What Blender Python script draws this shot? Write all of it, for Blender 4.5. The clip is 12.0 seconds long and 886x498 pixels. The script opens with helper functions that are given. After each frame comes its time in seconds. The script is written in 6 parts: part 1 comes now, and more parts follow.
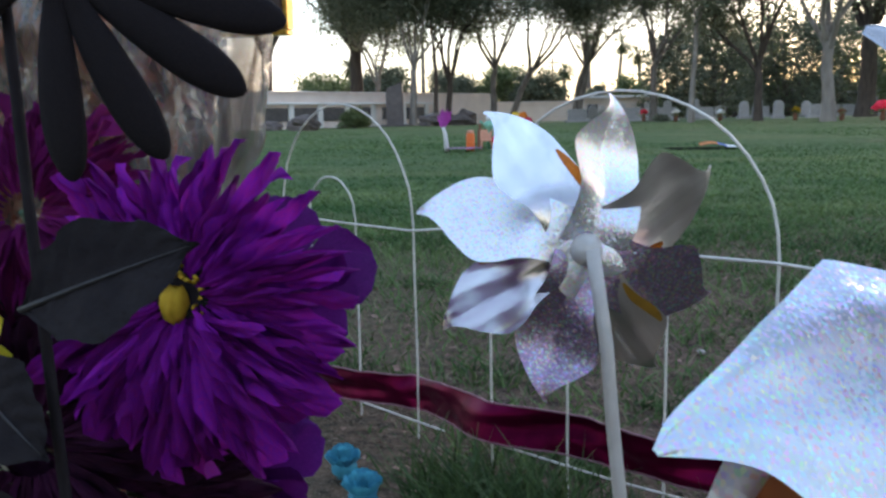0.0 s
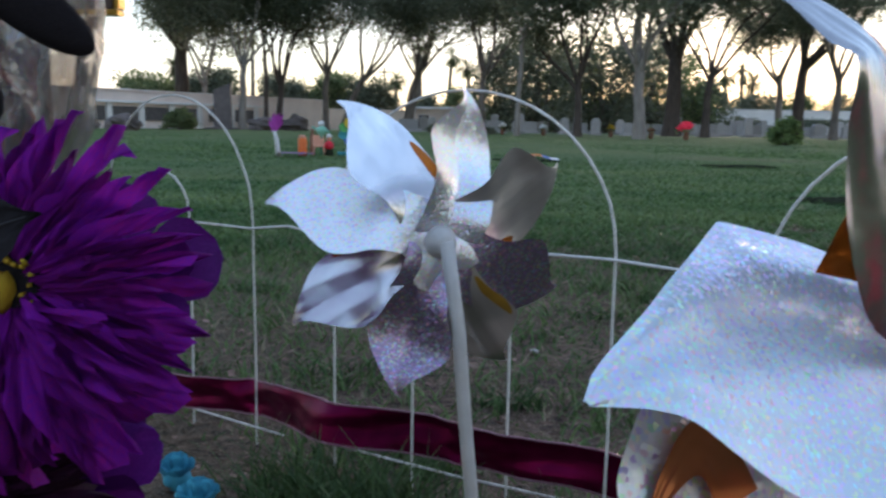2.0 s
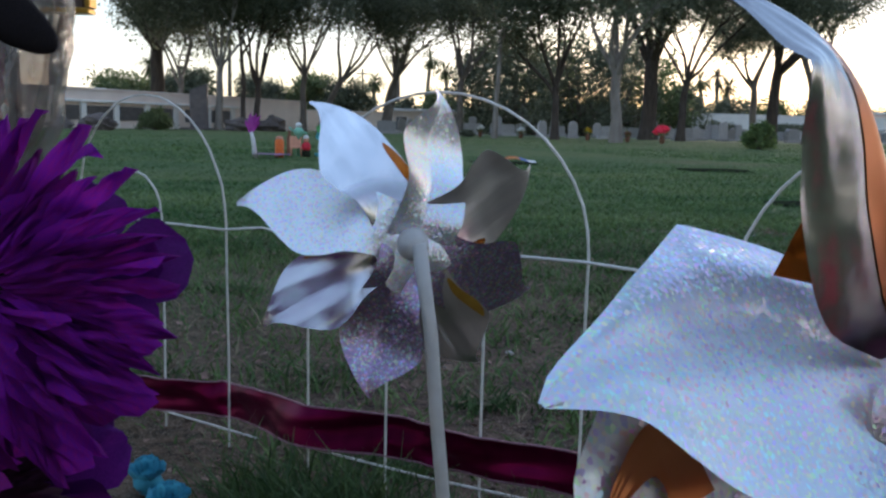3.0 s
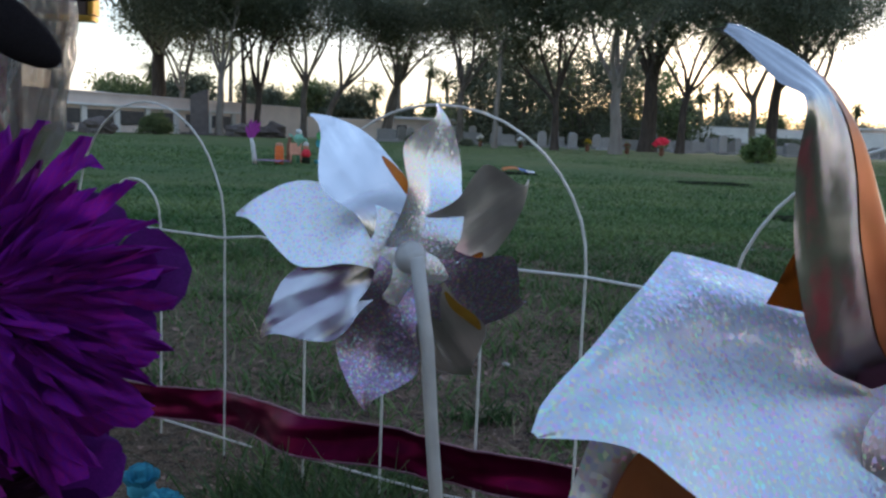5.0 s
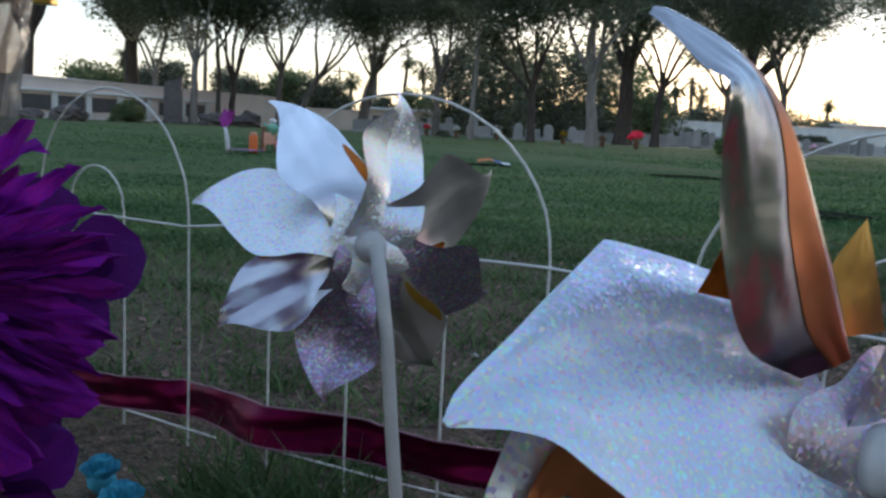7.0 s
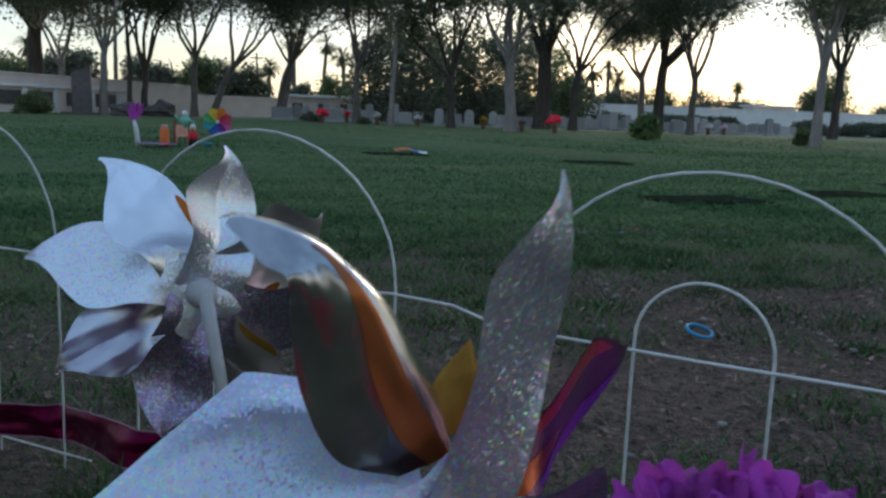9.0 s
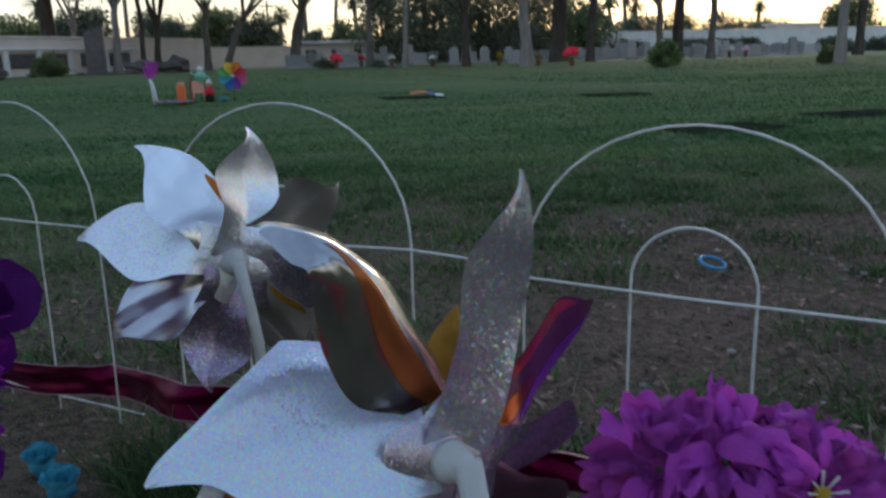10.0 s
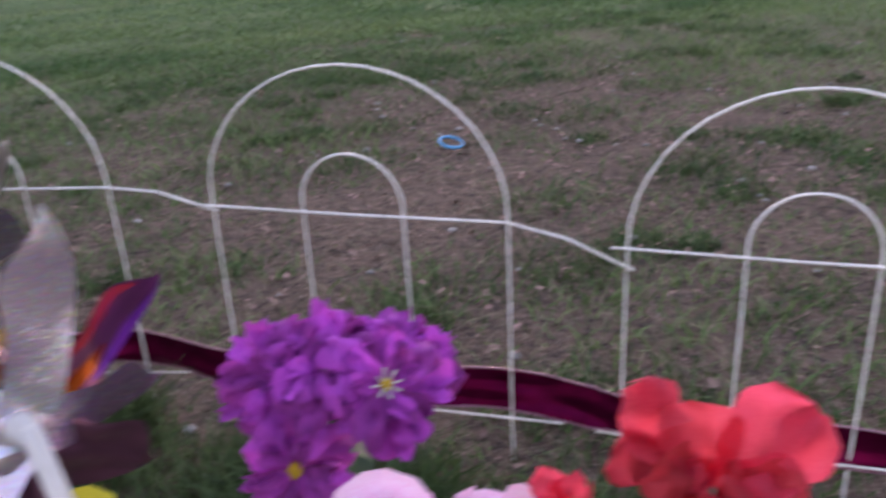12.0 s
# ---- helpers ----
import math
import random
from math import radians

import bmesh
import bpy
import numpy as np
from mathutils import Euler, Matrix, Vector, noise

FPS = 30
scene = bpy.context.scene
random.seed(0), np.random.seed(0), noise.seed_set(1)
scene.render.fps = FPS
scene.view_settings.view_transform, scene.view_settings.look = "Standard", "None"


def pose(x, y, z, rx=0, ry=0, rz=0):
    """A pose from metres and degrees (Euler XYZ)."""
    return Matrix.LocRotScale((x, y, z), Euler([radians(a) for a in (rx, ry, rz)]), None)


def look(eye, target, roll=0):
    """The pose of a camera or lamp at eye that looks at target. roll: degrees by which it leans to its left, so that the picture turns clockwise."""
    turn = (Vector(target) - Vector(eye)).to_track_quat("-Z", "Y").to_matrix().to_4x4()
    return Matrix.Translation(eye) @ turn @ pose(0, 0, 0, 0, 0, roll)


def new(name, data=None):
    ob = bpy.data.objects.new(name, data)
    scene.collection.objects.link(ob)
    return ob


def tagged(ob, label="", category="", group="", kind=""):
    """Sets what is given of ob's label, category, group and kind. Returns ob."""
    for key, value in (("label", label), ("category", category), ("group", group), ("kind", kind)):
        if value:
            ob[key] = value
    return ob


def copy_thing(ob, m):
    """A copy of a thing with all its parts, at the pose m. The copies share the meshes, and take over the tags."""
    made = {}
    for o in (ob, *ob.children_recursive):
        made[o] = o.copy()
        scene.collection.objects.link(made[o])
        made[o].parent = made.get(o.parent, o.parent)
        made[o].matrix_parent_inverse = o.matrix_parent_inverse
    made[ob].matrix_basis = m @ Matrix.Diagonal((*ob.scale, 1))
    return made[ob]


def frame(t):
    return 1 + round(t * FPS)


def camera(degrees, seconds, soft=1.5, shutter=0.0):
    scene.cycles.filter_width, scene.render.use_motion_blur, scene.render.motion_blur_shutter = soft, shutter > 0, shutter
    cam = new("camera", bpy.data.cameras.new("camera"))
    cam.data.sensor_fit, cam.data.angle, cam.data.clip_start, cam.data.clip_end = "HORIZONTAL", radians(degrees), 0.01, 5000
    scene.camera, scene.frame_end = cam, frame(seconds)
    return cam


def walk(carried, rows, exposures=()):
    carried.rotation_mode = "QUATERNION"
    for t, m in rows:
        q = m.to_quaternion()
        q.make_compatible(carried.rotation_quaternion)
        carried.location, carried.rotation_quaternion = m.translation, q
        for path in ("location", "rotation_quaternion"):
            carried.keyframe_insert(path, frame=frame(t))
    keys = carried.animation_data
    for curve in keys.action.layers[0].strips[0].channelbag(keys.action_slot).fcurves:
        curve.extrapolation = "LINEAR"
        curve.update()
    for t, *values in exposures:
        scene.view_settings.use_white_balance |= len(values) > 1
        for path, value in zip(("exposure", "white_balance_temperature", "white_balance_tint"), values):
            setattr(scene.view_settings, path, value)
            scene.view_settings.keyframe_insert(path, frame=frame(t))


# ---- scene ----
SKY = 0.10  # strength of the sky's light
cam = camera(56.5, 12.0, soft=2.5, shutter=0.7)

PATH = [
    (0, (0.109, 0.04, 0.334), (-0.14, 2.0, 0.019), -1.2),
    (0.5, (0.106, 0.041, 0.329), (-0.078, 2.005, -0.001), -0.4),
    (1, (0.096, 0.042, 0.323), (-0.003, 2.012, -0.007), -0.1),
    (1.5, (0.096, 0.044, 0.322), (0.113, 2.021, 0.016), 0.8),
    (2, (0.096, 0.047, 0.324), (0.255, 2.019, 0.027), 1.0),
    (2.5, (0.099, 0.048, 0.325), (0.302, 2.016, 0.031), 1.2),
    (3, (0.099, 0.047, 0.324), (0.312, 2.015, 0.033), 1.4),
    (5, (0.099, 0.046, 0.327), (0.316, 2.016, 0.057), 2.3),
    (5.5, (0.103, 0.047, 0.324), (0.333, 2.015, 0.053), 2.5),
    (6, (0.105, 0.047, 0.322), (0.348, 2.014, 0.047), 2.7),
    (6.5, (0.106, 0.047, 0.325), (0.358, 2.012, 0.046), 2.7),
    (7, (0.108, 0.048, 0.326), (0.384, 2.008, 0.038), 2.9),
    (7.5, (0.114, 0.045, 0.335), (0.494, 1.987, 0.042), 3.4),
    (7.7, (0.122, 0.039, 0.337), (0.535, 1.974, 0.043), 3.6),
    (9.3, (0.162, -0.009, 0.376), (0.619, 1.91, 0.047), 1.6),
    (9.5, (0.162, -0.02, 0.381), (0.58, 1.903, 0.023), 0.1),
    (10, (0.16, -0.045, 0.389), (0.551, 1.863, -0.067), -1.4),
    (10.5, (0.17, -0.068, 0.408), (0.602, 1.805, -0.143), -2.5),
    (11, (0.188, -0.095, 0.425), (0.704, 1.715, -0.251), -3.5),
    (11.4, (0.197, -0.111, 0.431), (0.823, 1.621, -0.348), -2.9),
    (11.5, (0.2, -0.119, 0.439), (0.83, 1.602, -0.362), -3.3),
    (12, (0.243, -0.142, 0.452), (1.017, 1.529, -0.327), -3.2),
]
walk(cam, [(t, look(eye, target, roll)) for t, eye, target, roll in PATH], [(0, 1.86, 6850, 15), (1.5, 1.73, 6750, 15), (2.5, 1.28, 6500, 15), (7.5, 1.12, 6400, 12), (9.4, 0.75, 6100, 9), (10, 0.92, 6550, 12), (10.5, 1.33, 7000, 25), (11.4, 1.7, 7550, 32), (12, 2.33, 7600, 38)])

# ---------- sky and light ----------
world = bpy.data.worlds.new("dusk_sky")
scene.world = world
world.use_nodes = True
wn, wl = world.node_tree.nodes, world.node_tree.links
sky = wn.new("ShaderNodeTexSky")
sky.sky_type = "NISHITA"
sky.sun_disc = False
sky.sun_elevation = radians(7)
sky.sun_rotation = radians(24)
sky.air_density, sky.dust_density, sky.ozone_density = 1.25, 0.7, 4.0
# a thin veil of pale cloud over the blue, thicker towards the horizon
coords = wn.new("ShaderNodeTexCoord")
split = wn.new("ShaderNodeSeparateXYZ")
wl.new(coords.outputs["Generated"], split.inputs[0])
low = wn.new("ShaderNodeMapRange")
low.inputs[1].default_value, low.inputs[2].default_value = 0.0, 0.55
low.inputs[3].default_value, low.inputs[4].default_value = 0.40, 0.22
wl.new(split.outputs["Z"], low.inputs[0])
puffs = wn.new("ShaderNodeTexNoise")
puffs.inputs["Scale"].default_value, puffs.inputs["Detail"].default_value = 3.0, 6.0
stretch = wn.new("ShaderNodeMapping")
stretch.inputs["Scale"].default_value = (1, 1, 4)
wl.new(coords.outputs["Generated"], stretch.inputs[0])
wl.new(stretch.outputs[0], puffs.inputs["Vector"])
cloudy = wn.new("ShaderNodeMath")
cloudy.operation = "MULTIPLY"
wl.new(low.outputs[0], cloudy.inputs[0])
soft_puffs = wn.new("ShaderNodeMapRange")
soft_puffs.inputs[1].default_value, soft_puffs.inputs[2].default_value = 0.3, 0.65
soft_puffs.inputs[3].default_value, soft_puffs.inputs[4].default_value = 0.55, 1.25
wl.new(puffs.outputs["Fac"], soft_puffs.inputs[0])
wl.new(soft_puffs.outputs[0], cloudy.inputs[1])
veil = wn.new("ShaderNodeMix")
veil.data_type, veil.clamp_factor = "RGBA", True
wl.new(cloudy.outputs[0], veil.inputs[0])
wl.new(sky.outputs[0], veil.inputs[6])
tone = wn.new("ShaderNodeMix")  # warm by the horizon, bluish overhead
tone.data_type, tone.clamp_factor = "RGBA", True
height = wn.new("ShaderNodeMapRange")
height.inputs[1].default_value, height.inputs[2].default_value = 0.02, 0.3
wl.new(split.outputs["Z"], height.inputs[0])
wl.new(height.outputs[0], tone.inputs[0])
tone.inputs[6].default_value, tone.inputs[7].default_value = (11.4, 10.4, 8.8, 1), (7.6, 10.5, 14.6, 1)
wl.new(tone.outputs[2], veil.inputs[7])
wn["Background"].inputs["Strength"].default_value = SKY
wl.new(veil.outputs[2], wn["Background"].inputs["Color"])

sun = new("evening_sun", bpy.data.lights.new("evening_sun", "SUN"))
sun.data.energy, sun.data.angle, sun.data.color = 1.0, radians(20), (1.0, 0.86, 0.7)
sun.matrix_world = look((0, 0, 30), (-30 * math.sin(radians(24)), -30 * math.cos(radians(24)), 30 - 30 * math.tan(radians(9))))


# ---------- materials ----------
def mat(name, col, col2=None, scale=40.0, rough=0.6, metal=0.0, bump=0.0, bscale=300.0, vary=0.0, see=0.0, sheen=0.0,
        by="island", spec=0.5, aniso=None, detail=5.0, coat=0.0):
    """A surface with two colours mingled by noise, a fine relief, and a lightness that differs from piece to piece."""
    m = bpy.data.materials.new(name)
    m.use_nodes = True
    n, l = m.node_tree.nodes, m.node_tree.links
    b = n["Principled BSDF"]
    b.inputs["Roughness"].default_value, b.inputs["Metallic"].default_value = rough, metal
    b.inputs["Specular IOR Level"].default_value = spec
    b.inputs["Sheen Weight"].default_value = sheen
    b.inputs["Coat Weight"].default_value = coat
    co = n.new("ShaderNodeTexCoord")
    vec = co.outputs["Object"]
    if aniso:
        mp = n.new("ShaderNodeMapping")
        mp.inputs["Scale"].default_value = aniso
        l.new(vec, mp.inputs[0])
        vec = mp.outputs[0]
    no = n.new("ShaderNodeTexNoise")
    no.inputs["Scale"].default_value, no.inputs["Detail"].default_value = scale, detail
    l.new(vec, no.inputs["Vector"])
    ramp = n.new("ShaderNodeMapRange")
    ramp.inputs[1].default_value, ramp.inputs[2].default_value = 0.32, 0.68
    l.new(no.outputs["Fac"], ramp.inputs[0])
    mix = n.new("ShaderNodeMix")
    mix.data_type = "RGBA"
    l.new(ramp.outputs[0], mix.inputs[0])
    mix.inputs[6].default_value = (*col, 1)
    mix.inputs[7].default_value = (*(col2 or [c * 0.75 for c in col]), 1)
    out = mix.outputs[2]
    if vary:
        hsv = n.new("ShaderNodeHueSaturation")
        r = n.new("ShaderNodeNewGeometry").outputs["Random Per Island"] if by == "island" else n.new("ShaderNodeObjectInfo").outputs["Random"]
        sp = n.new("ShaderNodeMapRange")
        sp.inputs[3].default_value, sp.inputs[4].default_value = 1 - vary, 1 + vary
        l.new(r, sp.inputs[0])
        l.new(sp.outputs[0], hsv.inputs["Value"])
        hue = n.new("ShaderNodeMapRange")
        hue.inputs[3].default_value, hue.inputs[4].default_value = 0.5 + 0.035 * vary, 0.5 - 0.035 * vary
        l.new(r, hue.inputs[0])
        l.new(hue.outputs[0], hsv.inputs["Hue"])
        l.new(out, hsv.inputs["Color"])
        out = hsv.outputs[0]
    l.new(out, b.inputs["Base Color"])
    if bump:
        bn = n.new("ShaderNodeTexNoise")
        bn.inputs["Scale"].default_value, bn.inputs["Detail"].default_value = bscale, 3
        l.new(vec, bn.inputs["Vector"])
        bu = n.new("ShaderNodeBump")
        bu.inputs["Strength"].default_value, bu.inputs["Distance"].default_value = min(1, bump), 1.0 / bscale
        l.new(bn.outputs["Fac"], bu.inputs["Height"])
        l.new(bu.outputs[0], b.inputs["Normal"])
    if see:
        tr = n.new("ShaderNodeBsdfTranslucent")
        l.new(out, tr.inputs["Color"])
        ms = n.new("ShaderNodeMixShader")
        ms.inputs[0].default_value = see
        l.new(b.outputs[0], ms.inputs[1])
        l.new(tr.outputs[0], ms.inputs[2])
        l.new(ms.outputs[0], n["Material Output"].inputs["Surface"])
    return m


def holographic(name, tint, colours, cells=950):
    """Silver foil embossed with tiny facets that break the light into colours."""
    m = bpy.data.materials.new(name)
    m.use_nodes = True
    n, l = m.node_tree.nodes, m.node_tree.links
    b = n["Principled BSDF"]
    b.inputs["Metallic"].default_value, b.inputs["Roughness"].default_value = 0.9, 0.38
    co = n.new("ShaderNodeTexCoord").outputs["Object"]
    cell = n.new("ShaderNodeTexVoronoi")
    cell.inputs["Scale"].default_value = cells
    l.new(co, cell.inputs["Vector"])
    hsv = n.new("ShaderNodeSeparateColor")
    l.new(cell.outputs["Color"], hsv.inputs[0])
    rain = n.new("ShaderNodeCombineColor")
    rain.mode = "HSV"
    l.new(hsv.outputs[0], rain.inputs[0])
    rain.inputs[1].default_value, rain.inputs[2].default_value = 0.55, 0.95
    mix = n.new("ShaderNodeMix")
    mix.data_type = "RGBA"
    amount = n.new("ShaderNodeMapRange")
    amount.inputs[1].default_value, amount.inputs[2].default_value = 0.35, 1.0
    amount.inputs[3].default_value, amount.inputs[4].default_value = 0.05, colours
    l.new(hsv.outputs[1], amount.inputs[0])
    l.new(amount.outputs[0], mix.inputs[0])
    sheen = n.new("ShaderNodeTexNoise")
    sheen.noise_dimensions = "4D"
    sheen.inputs["Scale"].default_value, sheen.inputs["Detail"].default_value = 24, 1
    l.new(co, sheen.inputs["Vector"])
    own = n.new("ShaderNodeMath")
    own.operation = "MULTIPLY"
    own.inputs[1].default_value = 40
    l.new(n.new("ShaderNodeObjectInfo").outputs["Random"], own.inputs[0])
    l.new(own.outputs[0], sheen.inputs["W"])
    share = n.new("ShaderNodeMapRange")
    share.inputs[1].default_value, share.inputs[2].default_value = 0.48, 0.74
    l.new(sheen.outputs["Fac"], share.inputs[0])
    foil = n.new("ShaderNodeMix")
    foil.data_type = "RGBA"
    l.new(share.outputs[0], foil.inputs[0])
    foil.inputs[6].default_value = (*tint, 1)
    foil.inputs[7].default_value = (tint[0] * 0.9, tint[1] * 0.76, tint[2] * 0.9, 1)
    l.new(foil.outputs[2], mix.inputs[6])
    l.new(rain.outputs[0], mix.inputs[7])
    l.new(mix.outputs[2], b.inputs["Base Color"])
    wave = n.new("ShaderNodeTexNoise")
    wave.inputs["Scale"].default_value = 45
    l.new(co, wave.inputs["Vector"])
    fold = n.new("ShaderNodeBump")
    fold.inputs["Strength"].default_value, fold.inputs["Distance"].default_value = 0.12, 0.01
    l.new(wave.outputs["Fac"], fold.inputs["Height"])
    tilt = n.new("ShaderNodeVectorMath")
    tilt.operation = "SUBTRACT"
    l.new(cell.outputs["Color"], tilt.inputs[0])
    tilt.inputs[1].default_value = (0.5, 0.5, 0.5)
    spark = n.new("ShaderNodeMapRange")
    spark.inputs[1].default_value, spark.inputs[2].default_value = 0.6, 1.0
    spark.inputs[3].default_value, spark.inputs[4].default_value = 0.17, 0.5
    l.new(hsv.outputs[2], spark.inputs[0])
    steep = n.new("ShaderNodeVectorMath")
    steep.operation = "SCALE"
    l.new(tilt.outputs[0], steep.inputs[0])
    l.new(spark.outputs[0], steep.inputs["Scale"])
    facet = n.new("ShaderNodeVectorMath")
    facet.operation = "ADD"
    l.new(steep.outputs[0], facet.inputs[0])
    l.new(fold.outputs[0], facet.inputs[1])
    unit = n.new("ShaderNodeVectorMath")
    unit.operation = "NORMALIZE"
    l.new(facet.outputs[0], unit.inputs[0])
    l.new(unit.outputs[0], b.inputs["Normal"])
    return m


def cellophane(name):
    m = bpy.data.materials.new(name)
    m.use_nodes = True
    n, l = m.node_tree.nodes, m.node_tree.links
    clear, shine, milk = n.new("ShaderNodeBsdfTransparent"), n["Principled BSDF"], n.new("ShaderNodeMixShader")
    clear.inputs["Color"].default_value = (0.72, 0.68, 0.65, 1)
    shine.inputs["Base Color"].default_value = (0.50, 0.49, 0.48, 1)
    shine.inputs["Roughness"].default_value, shine.inputs["Metallic"].default_value = 0.14, 0.5
    co = n.new("ShaderNodeTexCoord").outputs["Object"]
    cr = n.new("ShaderNodeTexNoise")
    cr.inputs["Scale"].default_value, cr.inputs["Detail"].default_value = 70, 4
    pull = n.new("ShaderNodeMapping")
    pull.inputs["Scale"].default_value = (1, 1, 0.3)
    l.new(co, pull.inputs[0])
    l.new(pull.outputs[0], cr.inputs["Vector"])
    bu = n.new("ShaderNodeBump")
    bu.inputs["Strength"].default_value, bu.inputs["Distance"].default_value = 1.0, 0.012
    l.new(cr.outputs["Fac"], bu.inputs["Height"])
    l.new(bu.outputs[0], shine.inputs["Normal"])
    haze = n.new("ShaderNodeTexNoise")
    haze.inputs["Scale"].default_value, haze.inputs["Detail"].default_value = 34, 4
    l.new(pull.outputs[0], haze.inputs["Vector"])
    patch = n.new("ShaderNodeMapRange")
    patch.inputs[1].default_value, patch.inputs[2].default_value = 0.4, 0.75
    patch.inputs[3].default_value, patch.inputs[4].default_value = 0.14, 0.75
    l.new(haze.outputs["Fac"], patch.inputs[0])
    l.new(patch.outputs[0], milk.inputs[0])
    l.new(clear.outputs[0], milk.inputs[1])
    l.new(shine.outputs[0], milk.inputs[2])
    l.new(milk.outputs[0], n["Material Output"].inputs["Surface"])
    return m


def lawn_floor(name):
    """Turf: soil and thatch close by, green growth farther off, with dry patches of several sizes."""
    m = bpy.data.materials.new(name)
    m.use_nodes = True
    n, l = m.node_tree.nodes, m.node_tree.links
    b = n["Principled BSDF"]
    b.inputs["Roughness"].default_value, b.inputs["Specular IOR Level"].default_value = 0.95, 0.1
    co = n.new("ShaderNodeTexCoord").outputs["Object"]

    def cloud(scale, lo, hi, detail=6):
        t = n.new("ShaderNodeTexNoise")
        t.inputs["Scale"].default_value, t.inputs["Detail"].default_value = scale, detail
        l.new(co, t.inputs["Vector"])
        r = n.new("ShaderNodeMapRange")
        r.inputs[1].default_value, r.inputs[2].default_value = lo, hi
        l.new(t.outputs["Fac"], r.inputs[0])
        return r.outputs[0]

    def blend(fac, a, c):
        x = n.new("ShaderNodeMix")
        x.data_type = "RGBA"
        l.new(fac, x.inputs[0])
        for k, v in ((6, a), (7, c)):
            if isinstance(v, tuple):
                x.inputs[k].default_value = (*v, 1)
            else:
                l.new(v, x.inputs[k])
        return x.outputs[2]

    soil = blend(cloud(70, 0.35, 0.65), (0.145, 0.09, 0.064), (0.04, 0.026, 0.021))
    soil = blend(cloud(420, 0.52, 0.72), soil, (0.30, 0.225, 0.175))
    green = blend(cloud(1.1, 0.3, 0.7), (0.085, 0.135, 0.05), (0.118, 0.16, 0.064))
    green = blend(cloud(14, 0.35, 0.7), green, (0.045, 0.08, 0.03))
    mown = n.new("ShaderNodeMapping")
    mown.inputs["Scale"].default_value = (0.22, 1.4, 1)
    l.new(co, mown.inputs[0])
    co_wide, co = co, mown.outputs[0]
    green = blend(cloud(0.9, 0.5, 0.72, 4), green, (0.13, 0.145, 0.056))
    green = blend(cloud(1.3, 0.58, 0.75, 5), green, (0.03, 0.06, 0.022))
    co = co_wide
    green = blend(cloud(0.35, 0.56, 0.72), green, (0.11, 0.11, 0.052))
    away = n.new("ShaderNodeVectorMath")
    away.operation = "DISTANCE"
    l.new(co, away.inputs[0])
    away.inputs[1].default_value = (0.95, 1.0, 0)
    far = n.new("ShaderNodeMapRange")
    far.inputs[1].default_value, far.inputs[2].default_value = 0.9, 2.9
    l.new(away.outputs["Value"], far.inputs[0])
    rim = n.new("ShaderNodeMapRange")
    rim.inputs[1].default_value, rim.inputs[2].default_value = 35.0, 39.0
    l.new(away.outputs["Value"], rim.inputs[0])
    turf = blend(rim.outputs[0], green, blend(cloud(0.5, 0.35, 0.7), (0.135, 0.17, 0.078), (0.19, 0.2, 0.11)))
    l.new(blend(far.outputs[0], soil, turf), b.inputs["Base Color"])
    bn = n.new("ShaderNodeTexNoise")
    bn.inputs["Scale"].default_value, bn.inputs["Detail"].default_value = 150, 6
    l.new(co, bn.inputs["Vector"])
    bu = n.new("ShaderNodeBump")
    bu.inputs["Strength"].default_value, bu.inputs["Distance"].default_value = 0.9, 0.012
    l.new(bn.outputs["Fac"], bu.inputs["Height"])
    l.new(bu.outputs[0], b.inputs["Normal"])
    return m


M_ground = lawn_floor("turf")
M_blade = mat("grass_blade", (0.03, 0.095, 0.024), (0.15, 0.215, 0.078), 1.7, 0.6, vary=0.45, see=0.3, spec=0.2, aniso=(0.35, 1.1, 1), detail=3.0)
M_tuft = mat("long_grass", (0.034, 0.075, 0.023), (0.078, 0.118, 0.043), 6, 0.6, vary=0.4, see=0.25, spec=0.2)
M_blade_dry = mat("dry_grass", (0.27, 0.22, 0.13), (0.17, 0.14, 0.09), 8, 0.8, vary=0.4, see=0.15, spec=0.1)
M_litter = mat("ground_litter", (0.25, 0.165, 0.12), (0.10, 0.062, 0.045), 25, 0.9, vary=0.75, spec=0.15)
M_stone = mat("pebble", (0.31, 0.28, 0.25), (0.2, 0.18, 0.165), 60, 0.9, vary=0.4, bump=0.4, bscale=400)
M_wire = mat("white_coated_wire", (0.74, 0.71, 0.66), (0.56, 0.52, 0.47), 90, 0.45, bump=0.25, bscale=700)
M_satin = mat("burgundy_satin", (0.12, 0.004, 0.034), (0.045, 0.002, 0.014), 25, 0.32, metal=0.7, spec=0.0, bump=0.15, bscale=900)
M_trim = mat("ribbon_glitter_edge", (0.34, 0.18, 0.22), (0.14, 0.04, 0.07), 900, 0.35, metal=0.6, bump=0.8, bscale=900)
M_holo = holographic("holographic_foil", (0.88, 0.89, 0.93), 0.6)
M_holo_fine = holographic("fine_holographic_foil", (0.60, 0.65, 0.72), 0.62, 1500)
# silver foil with the pink flowers it mirrors put into its colour
M_fine_pink_reflect = holographic("fine_foil_with_pink_reflection", (0.49, 0.40, 0.46), 0.5, 1500)
# same foil, its grey standing in for the dark surroundings it reflects
M_holo_dim = holographic("dimmed_holographic_foil", (0.52, 0.54, 0.60), 0.8, 1300)
M_silver_holo = holographic("silver_holographic_foil", (0.78, 0.81, 0.85), 0.7)
# lilac and plum: mirrored purple flowers and dark ground painted into silver foil
M_holo_lilac_reflect = holographic("foil_with_lilac_reflection", (0.34, 0.24, 0.37), 0.7)
M_holo_plum_reflect = holographic("foil_with_plum_reflection", (0.34, 0.24, 0.38), 0.5)
